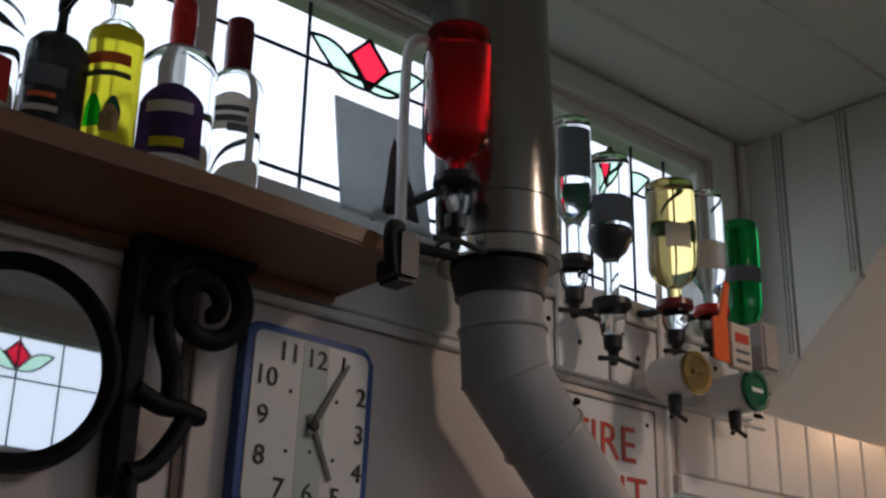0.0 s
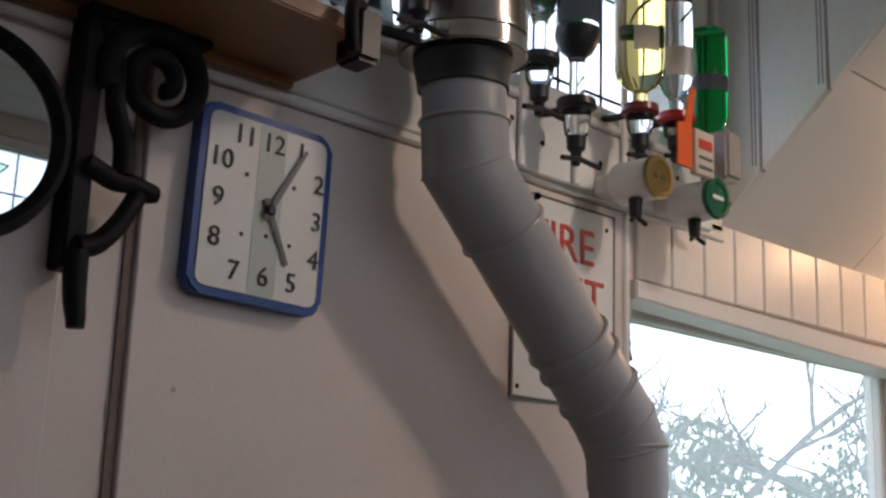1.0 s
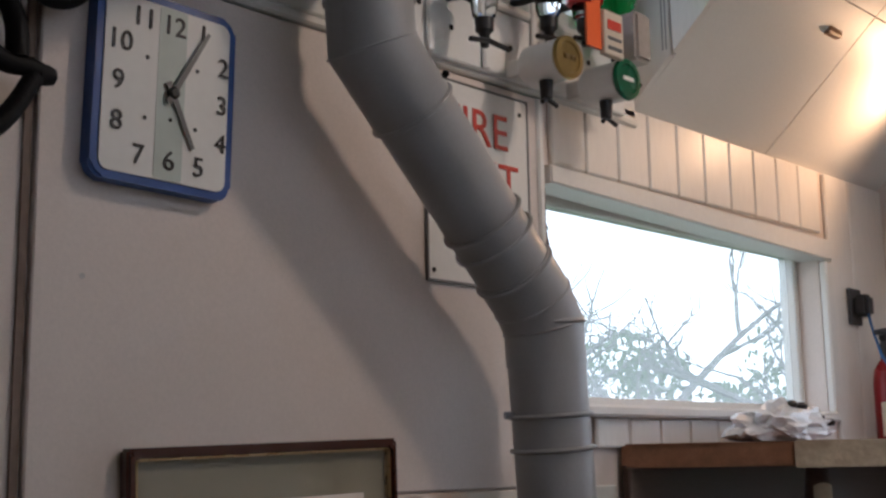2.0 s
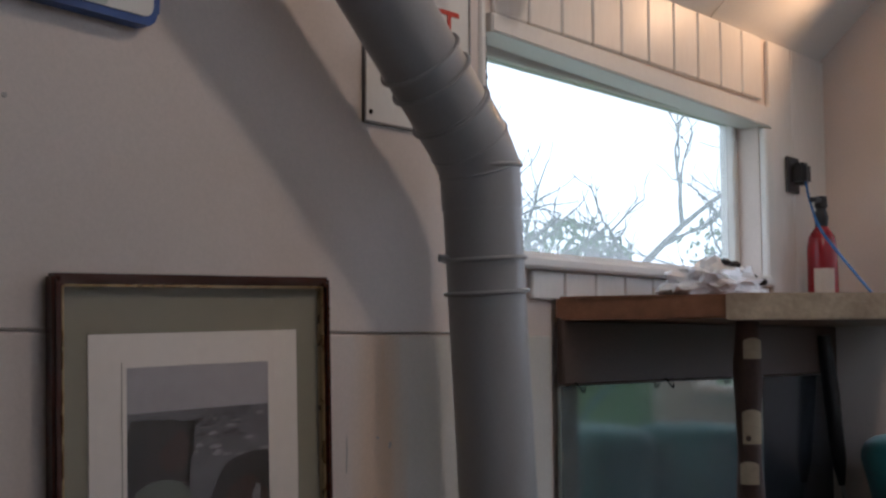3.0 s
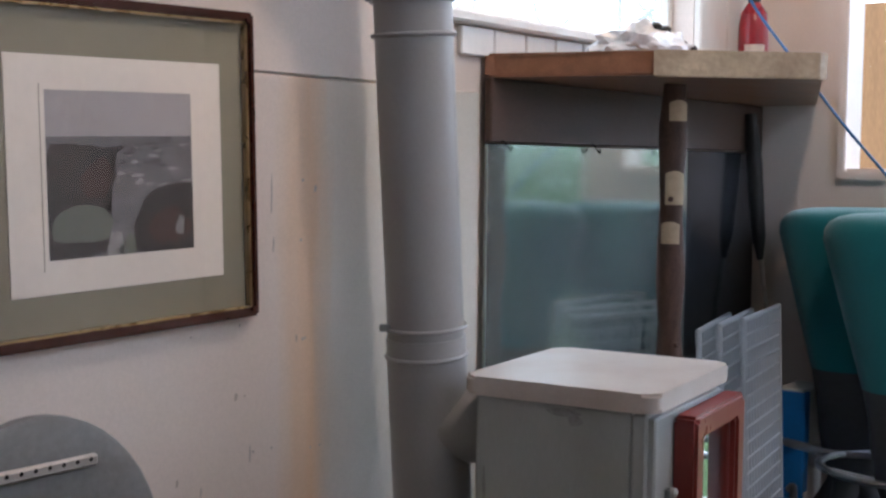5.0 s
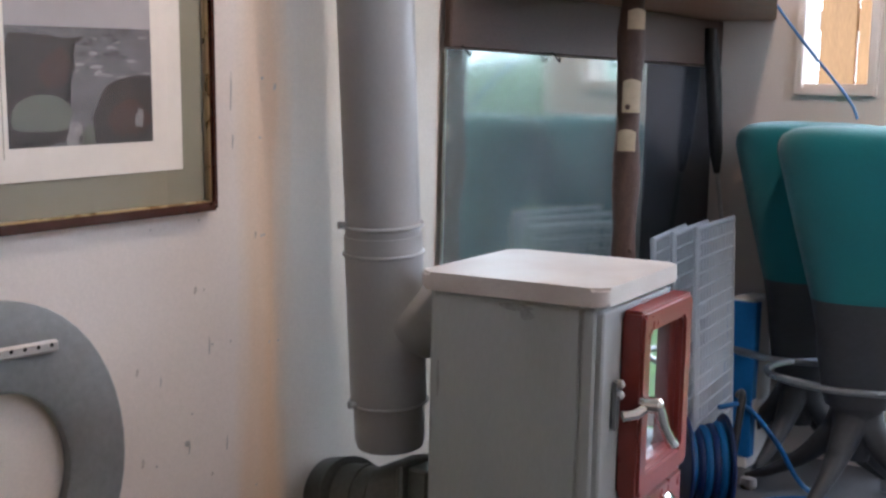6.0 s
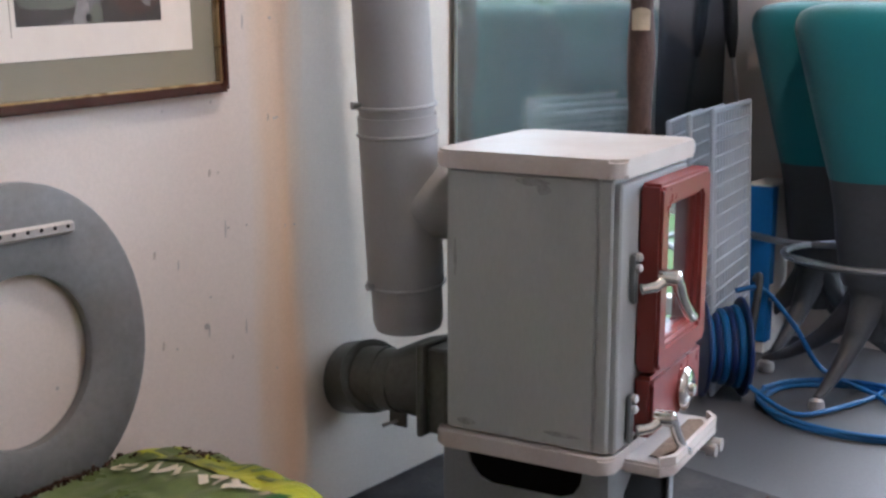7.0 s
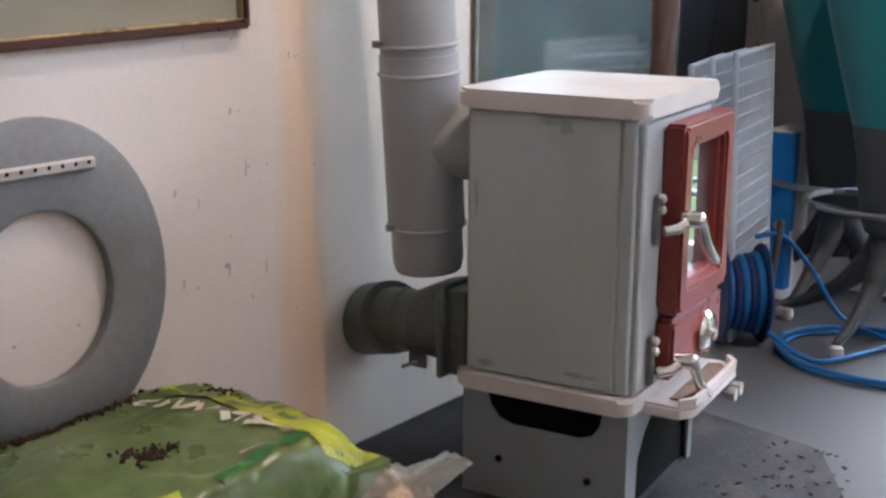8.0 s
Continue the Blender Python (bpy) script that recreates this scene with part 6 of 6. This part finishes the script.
for base in range(9):
    bm = bmesh.new()
    a0 = Vector((1.385 + 0.011 * base, 0.655 + 0.022 * base, FLOOR + 0.24 - 0.012 * base))
    lift = rf.uniform(-0.01, 0.02)
    vs = [bm.verts.new(a0 + Vector(q)) for q in ((0, 0, 0), (0.035, -0.035, 0.014 + lift), (0.08 + lift, -0.012, -0.012), (0.075, 0.03, -0.05 - lift), (0.03, 0.045, -0.06), (0.004, 0.03, -0.03))]
    for k in range(1, 5):
        bm.faces.new((vs[0], vs[k], vs[k + 1]))
    bmesh.ops.solidify(bm, geom=list(bm.faces), thickness=0.0008)
    part("film_flap", bm, "film", cb, "loose flap of clear film")

# ---- floor debris by the stove ----
bm = bmesh.new()
for k in range(60):
    x, y = r.uniform(1.95, 2.3), r.uniform(0.4, 0.6)
    s = r.uniform(0.001, 0.004)
    made = bmesh.ops.create_cube(bm, size=1)["verts"]
    bmesh.ops.transform(bm, matrix=Matrix.Translation((x, y, FLOOR + 0.009 + s * 0.3)) @ Matrix.Rotation(r.random() * 6, 4, "Z") @ Matrix.Diagonal((s * 2.5, s, s * 0.6, 1)), verts=made)
single("wood_crumbs", bm, "soil", "scattered wood crumbs and ash on the hearth", "debris", "stuff")

# ---- warm lamps on the ceiling ----
lamp = thing("ceiling_lamp", (LAMP_A[0], LAMP_A[1], 2.4), "round warm ceiling lamp with brass base and shade", "lamp")
part("lamp_base", lathe([(0.1, 0.0), (0.1, -0.012), (0.06, -0.02)], (LAMP_A[0], LAMP_A[1], 2.406), 24), "brass", lamp)
part("shade", lathe([(0.06, 2.385), (0.1, 2.375), (0.2, 2.352), (0.2, 2.348), (0.098, 2.37), (0.06, 2.38)], (LAMP_A[0], LAMP_A[1], 0), 32), "brass", lamp, smooth=True)
lamp2 = thing("spot_lamp", (LAMP_B[0], LAMP_B[1], 2.1), "small warm spot lamp on a brass holder", "lamp")
part("lamp_base", lathe([(0.03, 0.0), (0.03, -0.012), (0.012, -0.02)], (3.1, 0.85, 2.112), 20), "brass", lamp2)
part("lamp_stem", tube([(3.1, 0.85, 2.1), (3.1, 0.85, 2.02)], 0.008, 8), "brass", lamp2)
block = single("wood_block", box(2.66, 2.72, 0.93, 0.95, 2.03, 2.1, 0.004), "shelf", "small varnished wooden block on the ceiling lining", "block")

# ---- fence, hedge and bare trees outside ----
fence = thing("fence", (5.0, 1.5, -0.1), "orange-brown boarded garden fence", "fence")
me = mesh_of("fence_board", box(-0.012, 0.012, -0.07, 0.07, 0.0, 1.7, 0.004), "fence")
for k in range(8):
    ob = new("fence_board", me)
    ob.parent = fence
    ob.location = (0.006 * (k % 2), -0.55 + 0.148 * k, 0)
for z in (0.35, 1.3):
    part("fence_rail", box(5.014, 5.06, 0.9, 2.06, -0.1 + z, z - 0.02, 0.004), "fence", fence)


def leaves(bm2, centre, radius, count, size, rg):
    for _ in range(count):
        d = Vector((rg.gauss(0, 1), rg.gauss(0, 1), rg.gauss(0, 1)))
        d = d.normalized() * radius * rg.uniform(0.55, 1.05)
        d.z *= 0.8
        c = Vector(centre) + d
        e = Euler((rg.random() * 6, rg.random() * 6, rg.random() * 6)).to_matrix()
        s = size * rg.uniform(0.6, 1.4)
        vs = [bm2.verts.new(c + e @ Vector(q)) for q in ((-s, 0, 0), (0, -s * 0.45, 0.1 * s), (s, 0, 0), (0, s * 0.45, 0.1 * s))]
        bm2.faces.new(vs)


def grow(bm2, a, d, length, rad, depth, rg):
    pts, p = [a], Vector(a)
    d = d.normalized()
    for k in range(4):
        d = (d + Vector((rg.uniform(-0.3, 0.3), rg.uniform(-0.3, 0.3), rg.uniform(-0.12, 0.2)))).normalized()
        p = p + d * length / 4
        pts.append(p.copy())
    tube(pts, [rad * (1 - 0.11 * k) for k in range(5)], 6, bm2)
    if depth:
        for k in range(3 if depth > 1 else 4):
            q = pts[2 + (k % 3)]
            side = Vector((rg.uniform(-1, 1), rg.uniform(-1, 1), rg.uniform(-0.1, 0.7)))
            grow(bm2, q, d * 0.5 + side, length * rg.uniform(0.55, 0.8), rad * 0.55, depth - 1, rg)


for n, (x, y, seed, h) in enumerate(((9.2, 6.1, 3, 1.5), (10.3, 6.4, 8, 1.8), (11.6, 6.2, 15, 1.7))):
    rg = random.Random(seed)
    tree = thing("bare_tree", (x, y, -0.1), "leafless garden tree with crooked branches", "tree", "garden trees")
    bm = bmesh.new()
    grow(bm, Vector((x, y, -0.1)), Vector((0.1, 0, 1)), h, 0.09, 4, rg)
    part("trunk", bm, "twig", tree, smooth=True)
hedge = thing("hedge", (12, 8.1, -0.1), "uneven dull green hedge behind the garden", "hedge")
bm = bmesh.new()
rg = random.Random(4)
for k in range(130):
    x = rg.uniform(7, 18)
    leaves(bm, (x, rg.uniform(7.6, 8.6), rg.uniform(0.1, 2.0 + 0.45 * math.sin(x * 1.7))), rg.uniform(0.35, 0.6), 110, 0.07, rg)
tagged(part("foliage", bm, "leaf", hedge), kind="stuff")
# unseen hedge added so that the glass sheets reflect green
shrub = thing("hedge", (5, -5.2, -0.1), "dense green hedge, added unseen to tint reflections", "hedge")
bm = bmesh.new()
for k in range(120):
    leaves(bm, (rg.uniform(1.5, 9.5), rg.uniform(-5.6, -4.6), rg.uniform(0.0, 2.3)), rg.uniform(0.35, 0.6), 80, 0.09, rg)
tagged(part("foliage", bm, "bush", shrub), kind="stuff")
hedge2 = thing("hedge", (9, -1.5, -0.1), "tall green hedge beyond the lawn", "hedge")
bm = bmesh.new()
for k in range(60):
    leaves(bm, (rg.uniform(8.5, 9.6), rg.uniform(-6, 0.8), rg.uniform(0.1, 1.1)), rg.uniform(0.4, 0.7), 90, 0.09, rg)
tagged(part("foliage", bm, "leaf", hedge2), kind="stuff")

# ---- hanging ornament in the window ----
orn = thing("hanging_ornament", (2.0, W + 0.015, 1.53), "small dark beaded chime hanging in the big window", "ornament")
part("thread", tube([(2.0, W + 0.015, GZ1 - 0.001), (2.0, W + 0.015, 1.535)], 0.0006, 6), "iron", orn)
for k in range(4):
    part("bead", lathe([(0.0005, -0.003), (0.0026, -0.001), (0.0026, 0.001), (0.0005, 0.003)], (2.0, W + 0.015, 1.597 - 0.0095 * k), 10), "iron", orn, smooth=True)
part("chime_ring", lathe([(0.0042, -0.0012), (0.0052, 0.0), (0.0042, 0.0012), (0.0034, 0.0)], (2.0, W + 0.015, 1.562), 16, "y"), "iron", orn)
part("bell", lathe([(0.0005, 0.03), (0.0035, 0.012), (0.0065, 0.0), (0.0055, 0.0005)], (2.0, W + 0.015, 1.531), 14), "greyplastic", orn, smooth=True)
